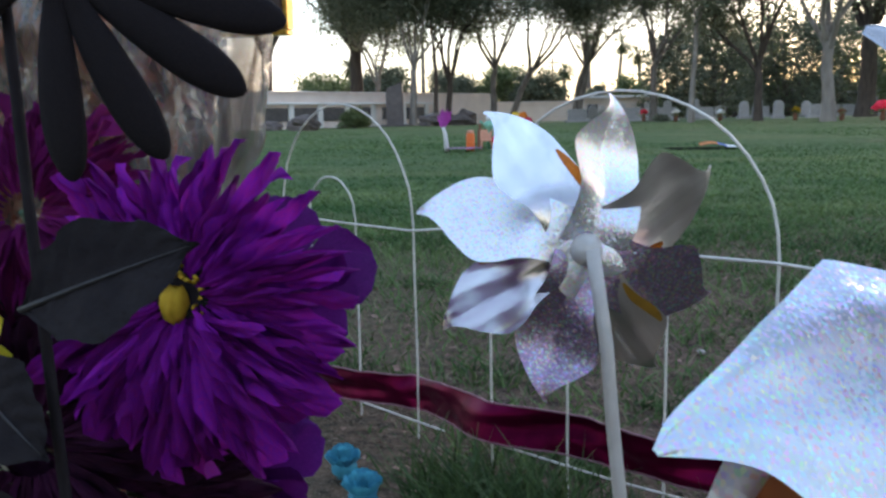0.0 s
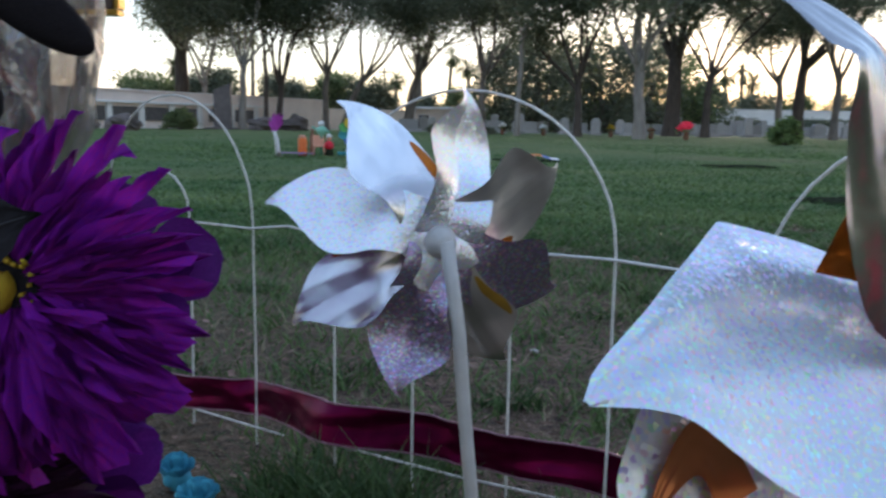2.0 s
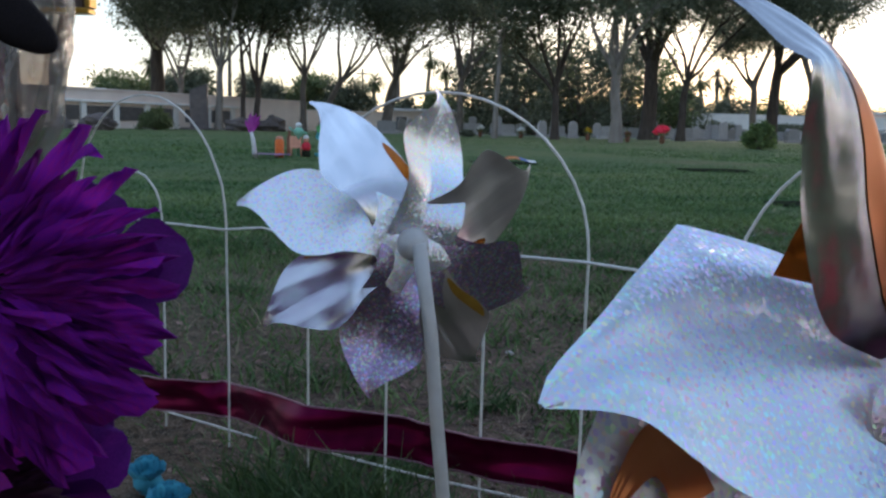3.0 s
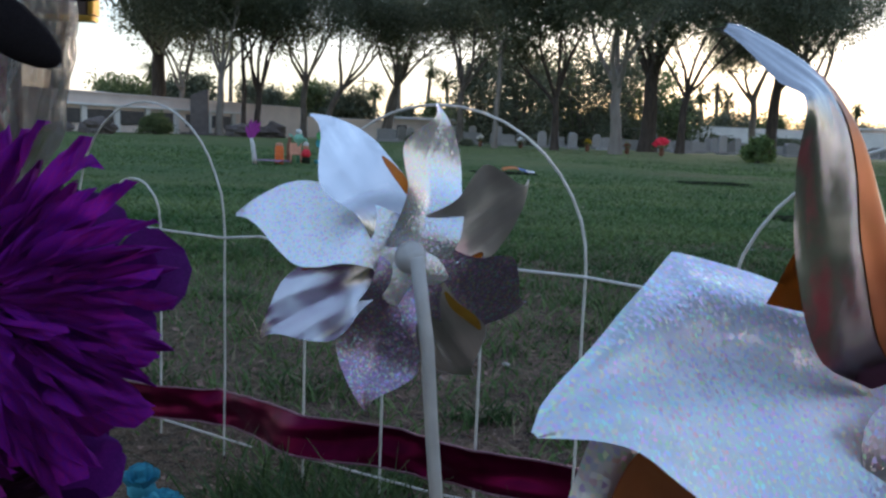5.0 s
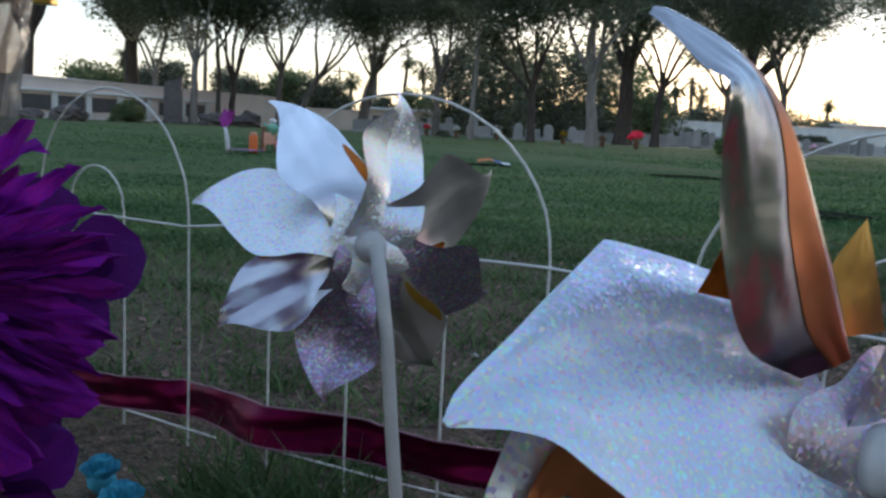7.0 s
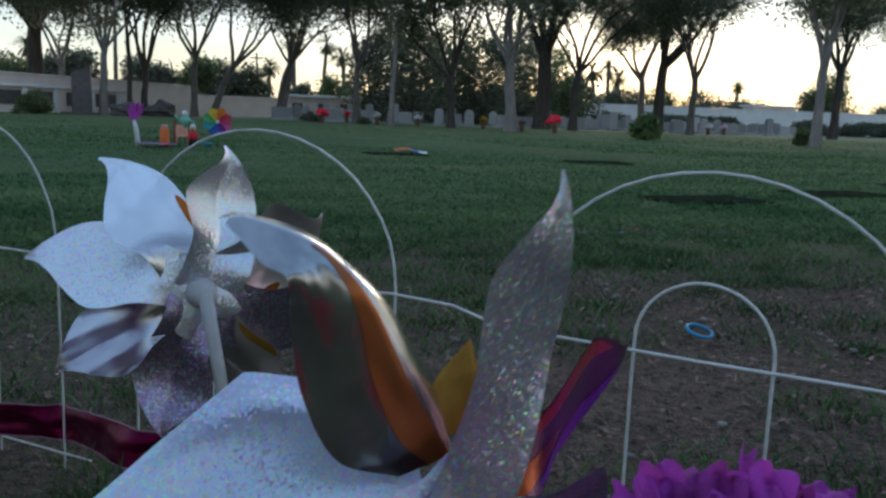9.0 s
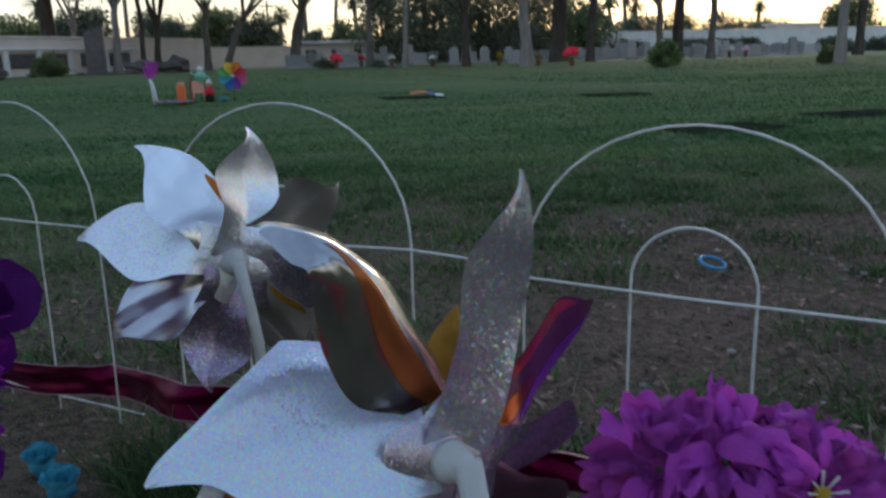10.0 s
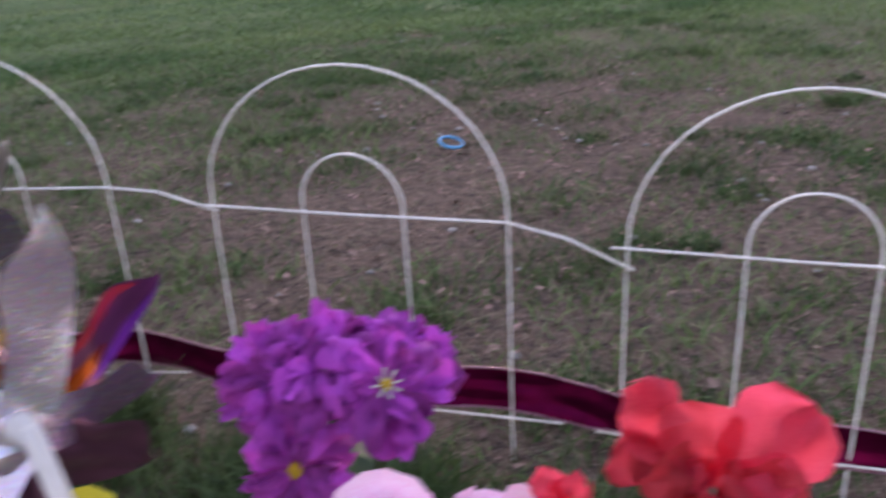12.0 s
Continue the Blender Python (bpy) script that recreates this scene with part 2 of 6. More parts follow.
# mirror foil darkened in colour, for the dark view the tall blade reflects
M_mirror_dim = mat("dimmed_mirror_foil", (0.46, 0.46, 0.48), (0.30, 0.30, 0.32), 60, 0.2, metal=1.0, bump=0.04, bscale=45)
# mirror foil with the dark streaks of reflected trees put into its colour
M_mirror_streaked = mat("streaked_mirror_foil", (0.66, 0.63, 0.63), (0.42, 0.37, 0.42), 30, 0.27, metal=1.0, bump=0.05, bscale=40, aniso=(0.2, 2.2, 1))
M_satin_foil = mat("satin_silver_foil", (0.84, 0.85, 0.88), (0.76, 0.77, 0.80), 30, 0.24, metal=1.0, bump=0.05, bscale=40, aniso=(0.2, 2.2, 1))
# rougher and slightly greyer than the satin foil
M_dull_foil = mat("rough_foil", (0.80, 0.75, 0.75), (0.66, 0.61, 0.62), 60, 0.4, metal=1.0, bump=0.08, bscale=60, aniso=(0.2, 2.2, 1))
M_rust = mat("brown_copper_foil", (0.50, 0.18, 0.065), (0.32, 0.10, 0.04), 40, 0.3, metal=0.9)
M_copper = mat("copper_foil", (0.52, 0.15, 0.018), (0.38, 0.095, 0.012), 60, 0.24, metal=0.95)
M_pink_foil = mat("magenta_foil", (0.55, 0.06, 0.38), (0.35, 0.03, 0.3), 50, 0.25, metal=0.45, aniso=(0.3, 2, 1))
M_red_foil = mat("red_foil", (0.62, 0.05, 0.06), (0.4, 0.03, 0.05), 50, 0.25, metal=0.45, aniso=(0.3, 2, 1))
M_violet_foil = mat("violet_foil", (0.25, 0.05, 0.42), (0.14, 0.03, 0.3), 50, 0.25, metal=0.45, aniso=(0.3, 2, 1))
M_plum_foil = mat("plum_foil", (0.24, 0.10, 0.16), (0.14, 0.06, 0.1), 50, 0.3, metal=0.8, aniso=(0.3, 2, 1))
M_stick = mat("white_plastic", (0.62, 0.58, 0.54), (0.54, 0.5, 0.46), 50, 0.35, bump=0.1, bscale=200, see=0.15)
M_purple = mat("purple_silk", (0.22, 0.013, 0.38), (0.33, 0.015, 0.28), 45, 0.75, vary=0.45, see=0.42, sheen=0.0, by="object", bump=0.5, bscale=500, aniso=(0.25, 1.6, 1), spec=0.08)
M_plum_silk = mat("wine_purple_silk", (0.13, 0.008, 0.10), (0.19, 0.012, 0.09), 45, 0.75, vary=0.45, see=0.3, by="object", bump=0.5, bscale=500, aniso=(0.25, 1.6, 1), spec=0.08)
# near-black because the shade low in the bouquet is put into the colour
M_burgundy_shade = mat("burgundy_silk_in_shade", (0.022, 0.003, 0.018), (0.034, 0.004, 0.02), 45, 0.75, vary=0.35, see=0.1, by="object", bump=0.5, bscale=500, aniso=(0.25, 1.6, 1), spec=0.12)
M_violet = mat("violet_silk", (0.11, 0.008, 0.17), (0.075, 0.005, 0.125), 40, 0.7, vary=0.25, see=0.3, by="object", bump=0.3, bscale=400, spec=0.2)
M_magenta = mat("magenta_purple_silk", (0.60, 0.10, 0.50), (0.38, 0.042, 0.36), 60, 0.7, vary=0.35, see=0.35, by="object", bump=0.4, bscale=350, spec=0.2)
M_pink = mat("pale_pink_silk", (0.90, 0.46, 0.67), (0.92, 0.72, 0.85), 35, 0.7, vary=0.12, see=0.3, by="object", bump=0.3, bscale=300, spec=0.2)
M_deep_pink = mat("deep_pink_silk", (0.78, 0.10, 0.30), (0.84, 0.24, 0.44), 50, 0.7, vary=0.15, see=0.25, by="object", spec=0.2)
M_red = mat("coral_red_silk", (0.94, 0.13, 0.18), (0.86, 0.07, 0.12), 55, 0.6, vary=0.18, see=0.6, by="object", bump=0.7, bscale=170, spec=0.25)
M_yellow = mat("yellow_silk", (0.56, 0.35, 0.028), (0.38, 0.22, 0.018), 90, 0.75, vary=0.2, see=0.2, bump=0.6, bscale=900, spec=0.2)
M_lemon = mat("lemon_yellow_silk", (0.72, 0.62, 0.06), (0.6, 0.5, 0.04), 60, 0.7, see=0.3, vary=0.15, by="object", spec=0.2)
M_black = mat("black_felt", (0.012, 0.0095, 0.011), (0.019, 0.015, 0.017), 120, 0.92, bump=0.5, bscale=1200, spec=0.12)
M_dark_leaf = mat("black_green_leaf", (0.010, 0.008, 0.010), (0.018, 0.015, 0.017), 70, 0.7, bump=0.25, bscale=350, spec=0.1)
M_vein = mat("pale_leaf_vein", (0.055, 0.052, 0.055), (0.035, 0.033, 0.036), 70, 0.6, spec=0.2)
M_green_leaf = mat("green_fabric_leaf", (0.035, 0.075, 0.025), (0.055, 0.1, 0.03), 60, 0.6, see=0.2, vary=0.3, by="object", spec=0.3)
M_stem = mat("green_plastic_stem", (0.04, 0.07, 0.025), (0.03, 0.05, 0.02), 60, 0.5)
M_cello = cellophane("clear_cellophane")
M_dried = mat("dried_brown_foliage", (0.52, 0.17, 0.055), (0.22, 0.07, 0.028), 70, 0.75, vary=0.6, see=0.15)
M_board = mat("dark_wood", (0.045, 0.022, 0.014), (0.07, 0.035, 0.02), 18, 0.45, aniso=(1, 1, 8), bump=0.2, bscale=150)
M_gold = mat("gold_edge", (0.62, 0.36, 0.06), (0.45, 0.24, 0.04), 90, 0.3, metal=0.7)
M_paper = mat("pale_paper", (0.62, 0.58, 0.52), (0.55, 0.5, 0.44), 20, 0.8)
M_blue = mat("sky_blue_paper", (0.05, 0.36, 0.52), (0.08, 0.46, 0.6), 70, 0.7, see=0.25, vary=0.2, by="object", bump=0.4, bscale=300)
M_blue_rubber = mat("blue_rubber", (0.03, 0.28, 0.48), (0.02, 0.2, 0.38), 60, 0.5)
M_bark = mat("grey_bark", (0.20, 0.165, 0.14), (0.11, 0.09, 0.075), 9, 0.9, bump=0.8, bscale=26, aniso=(1, 1, 0.25), spec=0.15)
M_bark_pale = mat("pale_bark", (0.29, 0.25, 0.215), (0.2, 0.165, 0.14), 6, 0.9, bump=0.6, bscale=20, aniso=(1, 1, 0.3), spec=0.15)
M_bark_dark = mat("dark_bark", (0.115, 0.088, 0.072), (0.065, 0.05, 0.042), 9, 0.95, bump=0.9, bscale=22, aniso=(1, 1, 0.2), spec=0.1)
M_leaf_dusty = mat("olive_leaves", (0.16, 0.17, 0.11), (0.21, 0.215, 0.15), 0.8, 0.7, vary=0.4, see=0.6, spec=0.2)
M_leaf_green = mat("green_leaves", (0.13, 0.17, 0.075), (0.18, 0.21, 0.1), 0.8, 0.7, vary=0.4, see=0.6, spec=0.2)
M_shrub = mat("shrub_leaves", (0.13, 0.19, 0.07), (0.19, 0.25, 0.09), 2, 0.7, vary=0.4, see=0.4, spec=0.2)
M_leaf_dark = mat("dark_leaves", (0.115, 0.13, 0.085), (0.155, 0.165, 0.11), 0.8, 0.75, vary=0.4, see=0.55, spec=0.2)
M_frond = mat("palm_frond", (0.06, 0.085, 0.035), (0.11, 0.11, 0.05), 1.0, 0.7, vary=0.4, see=0.2, spec=0.2)
M_stucco = mat("pink_beige_stucco", (0.82, 0.67, 0.58), (0.72, 0.58, 0.5), 1.6, 0.95, bump=0.5, bscale=60, spec=0.1)
M_stucco_pale = mat("pale_grey_stucco", (0.80, 0.75, 0.69), (0.7, 0.65, 0.6), 1.2, 0.95, bump=0.4, bscale=50, spec=0.1)
M_recess = mat("dark_granite_front", (0.055, 0.05, 0.052), (0.09, 0.08, 0.08), 6, 0.4)
M_roof = mat("pale_flat_roof", (0.78, 0.73, 0.68), (0.68, 0.63, 0.58), 2, 0.9)
M_slab = mat("brown_granite_slab", (0.085, 0.065, 0.06), (0.13, 0.1, 0.09), 5, 0.6, bump=0.3, bscale=40)
M_rock = mat("grey_brown_boulder", (0.16, 0.125, 0.11), (0.09, 0.07, 0.065), 4, 0.95, bump=0.9, bscale=18)
M_head = mat("grey_headstone_granite", (0.40, 0.37, 0.355), (0.29, 0.27, 0.26), 12, 0.7, vary=0.35, by="object", bump=0.3, bscale=90)
M_marker = mat("flat_bronze_marker", (0.018, 0.021, 0.014), (0.032, 0.034, 0.022), 15, 0.95, spec=0.0, bump=0.3, bscale=120)
M_vase = mat("terracotta_vase", (0.22, 0.085, 0.045), (0.15, 0.06, 0.035), 20, 0.8)
M_orange = mat("orange_resin", (0.78, 0.16, 0.02), (0.62, 0.11, 0.015), 30, 0.5)
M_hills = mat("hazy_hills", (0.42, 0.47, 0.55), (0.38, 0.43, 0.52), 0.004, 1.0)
M_peach = mat("salmon_plastic", (0.66, 0.30, 0.18), (0.54, 0.24, 0.15), 25, 0.6)
M_plum_cloth = mat("mauve_cloth", (0.3, 0.16, 0.28), (0.22, 0.1, 0.2), 20, 0.9)
M_white = mat("white_resin", (0.7, 0.69, 0.67), (0.6, 0.58, 0.56), 20, 0.6)
M_mint = mat("mint_green_plastic", (0.22, 0.5, 0.36), (0.15, 0.4, 0.28), 20, 0.5)
M_hot_pink = mat("hot_pink_plastic", (0.58, 0.08, 0.46), (0.42, 0.05, 0.38), 25, 0.5, see=0.2)
SPIN = [mat("spinner_" + nm, c, None, 20, 0.6, see=0.3) for nm, c in
        (("red", (0.6, 0.05, 0.1)), ("orange", (0.75, 0.2, 0.03)), ("yellow", (0.75, 0.5, 0.05)), ("green", (0.1, 0.4, 0.12)),
         ("teal", (0.05, 0.35, 0.4)), ("blue", (0.05, 0.14, 0.5)), ("purple", (0.25, 0.06, 0.4)), ("pink", (0.7, 0.12, 0.3)))]


# ---------- mesh helpers ----------
def mesh(name, verts, faces, mats, smooth=True, which=None):
    """A mesh from arrays; faces all of one size may be an array."""
    me = bpy.data.meshes.new(name)
    if isinstance(faces, np.ndarray) and len(faces):
        v, f = np.asarray(verts, np.float32), faces.astype(np.int32)
        k = f.shape[1]
        me.vertices.add(len(v))
        me.vertices.foreach_set("co", v.ravel())
        me.loops.add(f.size)
        me.loops.foreach_set("vertex_index", f.ravel())
        me.polygons.add(len(f))
        me.polygons.foreach_set("loop_start", np.arange(0, f.size, k, dtype=np.int32))
        me.update(calc_edges=True)
    else:
        me.from_pydata([tuple(v) for v in verts], [], [tuple(f) for f in faces])
    for m in mats if isinstance(mats, (list, tuple)) else [mats]:
        me.materials.append(m)
    if which is not None:
        me.polygons.foreach_set("material_index", np.asarray(which, np.int32))
    me.polygons.foreach_set("use_smooth", np.full(len(me.polygons), smooth))
    me.update()
    return me


def put(name, data, parent=None, label="", m=None):
    """Link a mesh as one part under a thing, or as a thing of its own."""
    ob = new(name, data)
    if parent is not None:
        ob.parent = parent
    if m is not None:
        ob.matrix_basis = m
    if label:
        tagged(ob, label)
    return ob


def thing(name, at, label, category, group="", m=None):
    ob = new(name)
    ob.empty_display_size = 0.05
    ob.matrix_basis = m if m is not None else Matrix.Translation((at[0], at[1], at[2] if len(at) > 2 else 0))
    return tagged(ob, label, category, group)


def tube(points, radius, sides=8, caps=True):
    """A round sweep along points; radius is one number or one for each point."""
    p = [Vector(q) for q in points]
    rad = [radius] * len(p) if isinstance(radius, (int, float)) else list(radius)
    verts, faces = [], []
    d = (p[1] - p[0]).normalized()
    side = d.orthogonal().normalized()
    for i, q in enumerate(p):
        nd = (p[min(i + 1, len(p) - 1)] - p[max(i - 1, 0)]).normalized()
        side = (side - nd * side.dot(nd)).normalized()
        up = nd.cross(side)
        for k in range(sides):
            a = 2 * math.pi * k / sides
            verts.append(q + (side * math.cos(a) + up * math.sin(a)) * rad[i])
        if i:
            o = (i - 1) * sides
            faces += [(o + k, o + (k + 1) % sides, o + sides + (k + 1) % sides, o + sides + k) for k in range(sides)]
    if caps:
        faces += [tuple(reversed(range(sides))), tuple(range(len(verts) - sides, len(verts)))]
    return verts, faces


def join(*pieces):
    verts, faces = [], []
    for v, f in pieces:
        o = len(verts)
        verts += list(v)
        faces += [tuple(i + o for i in q) for q in f]
    return verts, faces


def sheet(nu, nv, fn):
    """A grid: fn(u, v) with u from 0 to 1 and v from -1 to 1."""
    verts = [fn(i / nu, 2 * j / nv - 1) for i in range(nu + 1) for j in range(nv + 1)]
    w = nv + 1
    return verts, [(i * w + j, (i + 1) * w + j, (i + 1) * w + j + 1, i * w + j + 1) for i in range(nu) for j in range(nv)]


def block(x0, y0, z0, x1, y1, z1, bevel=0.0):
    """A box with chamfered upright and top edges."""
    b = bevel
    ring = [(x0 + b, y0), (x1 - b, y0), (x1, y0 + b), (x1, y1 - b), (x1 - b, y1), (x0 + b, y1), (x0, y1 - b), (x0, y0 + b)] if b else [(x0, y0), (x1, y0), (x1, y1), (x0, y1)]
    k, cx, cy = len(ring), (x0 + x1) / 2, (y0 + y1) / 2
    sx, sy = 1 - 2 * b / max(x1 - x0, 1e-6), 1 - 2 * b / max(y1 - y0, 1e-6)
    levels = [(z0, 1, 1), (z1 - b, 1, 1)] + ([(z1, sx, sy)] if b else [])
    if not b:
        levels = [(z0, 1, 1), (z1, 1, 1)]
    verts = [(cx + (x - cx) * ax, cy + (y - cy) * ay, z) for z, ax, ay in levels for x, y in ring]
    faces = [(l * k + i, l * k + (i + 1) % k, (l + 1) * k + (i + 1) % k, (l + 1) * k + i) for l in range(len(levels) - 1) for i in range(k)]
    faces += [tuple(reversed(range(k))), tuple(range(len(verts) - k, len(verts)))]
    return verts, faces


def lathe(profile, sides=16, wobble=0.0, seed=0):
    """A round body from (radius, height) pairs."""
    rnd = random.Random(seed)
    verts, faces = [], []
    for r, z in profile:
        for k in range(sides):
            a = 2 * math.pi * k / sides
            q = r * (1 + wobble * rnd.uniform(-1, 1))
            verts.append((q * math.cos(a), q * math.sin(a), z))
    for i in range(len(profile) - 1):
        o = i * sides
        faces += [(o + k, o + (k + 1) % sides, o + sides + (k + 1) % sides, o + sides + k) for k in range(sides)]
    faces += [tuple(reversed(range(sides))), tuple(range(len(verts) - sides, len(verts)))]
    return verts, faces


def ball(r, squash=1.0, lumps=0.0, seed=0, rings=8, sides=12, scale=3.0):
    off = Vector((seed * 3.7, seed * 1.9, 0.3))
    verts, faces = [], []
    for i in range(rings + 1):
        a = math.pi * i / rings
        for k in range(sides):
            b = 2 * math.pi * k / sides
            d = Vector((math.sin(a) * math.cos(b), math.sin(a) * math.sin(b), math.cos(a)))
            q = r * (1 + lumps * noise.noise(d * scale + off))
            verts.append((d.x * q, d.y * q, d.z * q * squash))
    for i in range(rings):
        o = i * sides
        faces += [(o + k, o + sides + k, o + sides + (k + 1) % sides, o + (k + 1) % sides) for k in range(sides)]
    return verts, faces


def curve_at(keys, u):
    """Smooth value between (u, value) keys."""
    for (a, va), (b, vb) in zip(keys, keys[1:]):
        if u <= b:
            t = (u - a) / (b - a)
            return va + (vb - va) * t * t * (3 - 2 * t)
    return keys[-1][1]


def facing(n, up=(0, 0, 1)):
    """A turn whose z is n, whose y is as near up as can be."""
    z = Vector(n).normalized()
    x = Vector(up).cross(z).normalized()
    return Matrix((x, z.cross(x), z)).transposed().to_4x4()


# ---------- ground ----------
def ground_sheet():
    def spread(lo, near0, near1, hi, step):
        a = list(np.arange(near0, near1 + 1e-6, step))
        s, x = step, near1
        while x < hi:
            s *= 1.35
            x += s
            a.append(x)
        s, x = step, near0
        while x > lo:
            s *= 1.35
            x -= s
            a.insert(0, x)
        return np.array(a)
    xs, ys = spread(-2600, -2.0, 4.0, 2600, 0.08), spread(-2600, -1.0, 5.0, 2600, 0.08)
    verts = []
    for y in ys:
        for x in xs:
            r = math.hypot(x - 0.2, y - 0.5)
            z = 0.012 * noise.noise(Vector((x * 2.2, y * 2.2, 0))) + 0.006 * noise.noise(Vector((x * 9, y * 9, 4)))
            if r > 3:
                z += min(1, (r - 3) / 6) * 0.035 * noise.noise(Vector((x * 0.25, y * 0.25, 9)))
            verts.append((x, y, z - 0.008 if r < 400 else 0))
    w = len(xs)
    j, i = np.meshgrid(np.arange(len(ys) - 1), np.arange(w - 1), indexing="ij")
    o = (j * w + i).ravel()
    return put("ground", mesh("ground", verts, np.stack([o, o + 1, o + w + 1, o + w], 1), M_ground))


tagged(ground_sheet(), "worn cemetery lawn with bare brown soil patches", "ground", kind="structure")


def lush(x, y):
    """How thick the turf stands at a place, 0 to 1: bare round the plot's corner, patchy by the fence, full farther out."""
    patch = 0.5 + 0.8 * noise.noise(Vector((x * 1.7, y * 1.7, 2))) + 1.0 * noise.noise(Vector((x * 7, y * 7, 5)))
    bare = math.exp(-(((x - 1.0) / 0.62) ** 2 + ((y - 1.15) / 0.55) ** 2)) * 0.88 + math.exp(-(((x - 1.7) / 0.7) ** 2 + ((y - 1.9) / 0.5) ** 2)) * 0.45
    strip = math.exp(-(((x + y - 0.93) / 0.09) ** 2)) * 0.35
    return min(1.0, max(0.03, patch + 0.48 + min(0.5, y * 0.09) - bare - strip))


def blades(name, count, place, tall, wide, lean, material, label, seed):
    """Loose blades of grass as one mesh: each a narrow bent strip of two quads."""
    rnd = np.random.default_rng(seed)
    root = place(rnd, count)
    n = len(root)
    h = rnd.uniform(tall[0], tall[1], n) * root[:, 2]
    w = rnd.uniform(wide[0], wide[1], n)
    a, b = rnd.uniform(0, 2 * np.pi, n), rnd.uniform(0, 2 * np.pi, n)
    side = np.stack([np.cos(a), np.sin(a), np.zeros(n)], 1) * w[:, None]
    bend = np.stack([np.cos(b), np.sin(b), np.zeros(n)], 1) * (h * rnd.uniform(lean[0], lean[1], n))[:, None]
    base = np.stack([root[:, 0], root[:, 1], np.full(n, -0.012)], 1)
    up = np.stack([np.zeros(n), np.zeros(n), h], 1)
    mid, top = base + up * 0.6 + bend * 0.35, base + up + bend
    v = np.stack([base - side, base + side, mid - side * 0.75, mid + side * 0.75, top - side * 0.12, top + side * 0.12], 1).reshape(-1, 3)
    o = np.arange(n)[:, None] * 6
    f = np.concatenate([o + np.array([0, 1, 3, 2]), o + np.array([2, 3, 5, 4])], 1).reshape(-1, 4)
    return tagged(put(name, mesh(name, v, f, material, smooth=False)), label, "grass", kind="stuff")


def scatter(x0, x1, y0, y1, keep, wedge=None):
    def place(rnd, count):
        out = []
        xs, ys, k = rnd.uniform(x0, x1, count), rnd.uniform(y0, y1, count) if wedge is None else y0 * (y1 / y0) ** rnd.uniform(0, 1, count), rnd.uniform(0, 1, count)
        for x, y, q in zip(xs, ys, k):
            if wedge is not None:
                x = -wedge[0] * y + x * (wedge[0] + wedge[1]) * y
            if q < keep(x, y):
                out.append((x, y, 0.55 + 0.75 * keep(x, y)))
        return np.array(out)
    return place


def inside_plot(x, y):
    """Past the wire fence, on the flowers' side of it."""
    return x + y < 0.84


def ease(t):
    t = min(1.0, max(0.0, t))
    return t * t * (3 - 2 * t)


def near_turf(x, y):
    """Lawn thickness round the plot, thinning out smoothly with distance; thin among the flowers."""
    edge = 1 - ease((math.hypot(x - 0.9, y - 0.9) - 2.0) / 1.6)
    if inside_plot(x, y) and y > 0.05:
        rose = min(math.hypot(x + 0.081, y - 0.757), math.hypot(x + 0.05, y - 0.70))
        return (0.22 if rose > 0.04 else 0.05) * edge
    return lush(x, y) * edge * (1 if y > 0.2 else 0.6)


def fan(x, y, near, far):
    """Where the open lawn is thick: a wide fan that fades at its rims."""
    return ease((x / y + 0.8) / 0.2) * ease((1.55 - x / y) / 0.25) * ease((y - near) / (0.3 * near)) * ease((far - y) / (0.25 * far))


blades("lawn_grass", 215000, scatter(-2.2, 4.2, -2.4, 4.4, near_turf), (0.009, 0.026), (0.0011, 0.0021), (0.4, 1.8), M_blade, "short green lawn grass with thin patches", 1)
blades("dry_grass", 44000, scatter(-1.6, 3.6, -0.2, 3.8, lambda x, y: 0 if inside_plot(x, y) else 0.75 * (1 - ease((math.hypot(x - 0.9, y - 1.2) - 1.4) / 1.2))), (0.008, 0.02), (0.0008, 0.0016), (0.8, 2.6), M_blade_dry, "dry straw-coloured grass lying on the soil", 2)
blades("middle_grass", 140000, scatter(0, 1, 2.0, 13.0, lambda x, y: (0.25 + 0.75 * lush(x, y)) * fan(x, y, 2.0, 13.0), wedge=(0.8, 1.55)), (0.008, 0.021), (0.0022, 0.0044), (0.7, 2.2), M_blade, "mown green lawn grass", 3)
blades("distant_grass", 100000, scatter(0, 1, 8.0, 40.0, lambda x, y: 0.8 * fan(x, y, 8.0, 40.0), wedge=(0.8, 1.55)), (0.008, 0.02), (0.005, 0.011), (0.7, 2.0), M_blade, "mown lawn grass between the graves", 4)


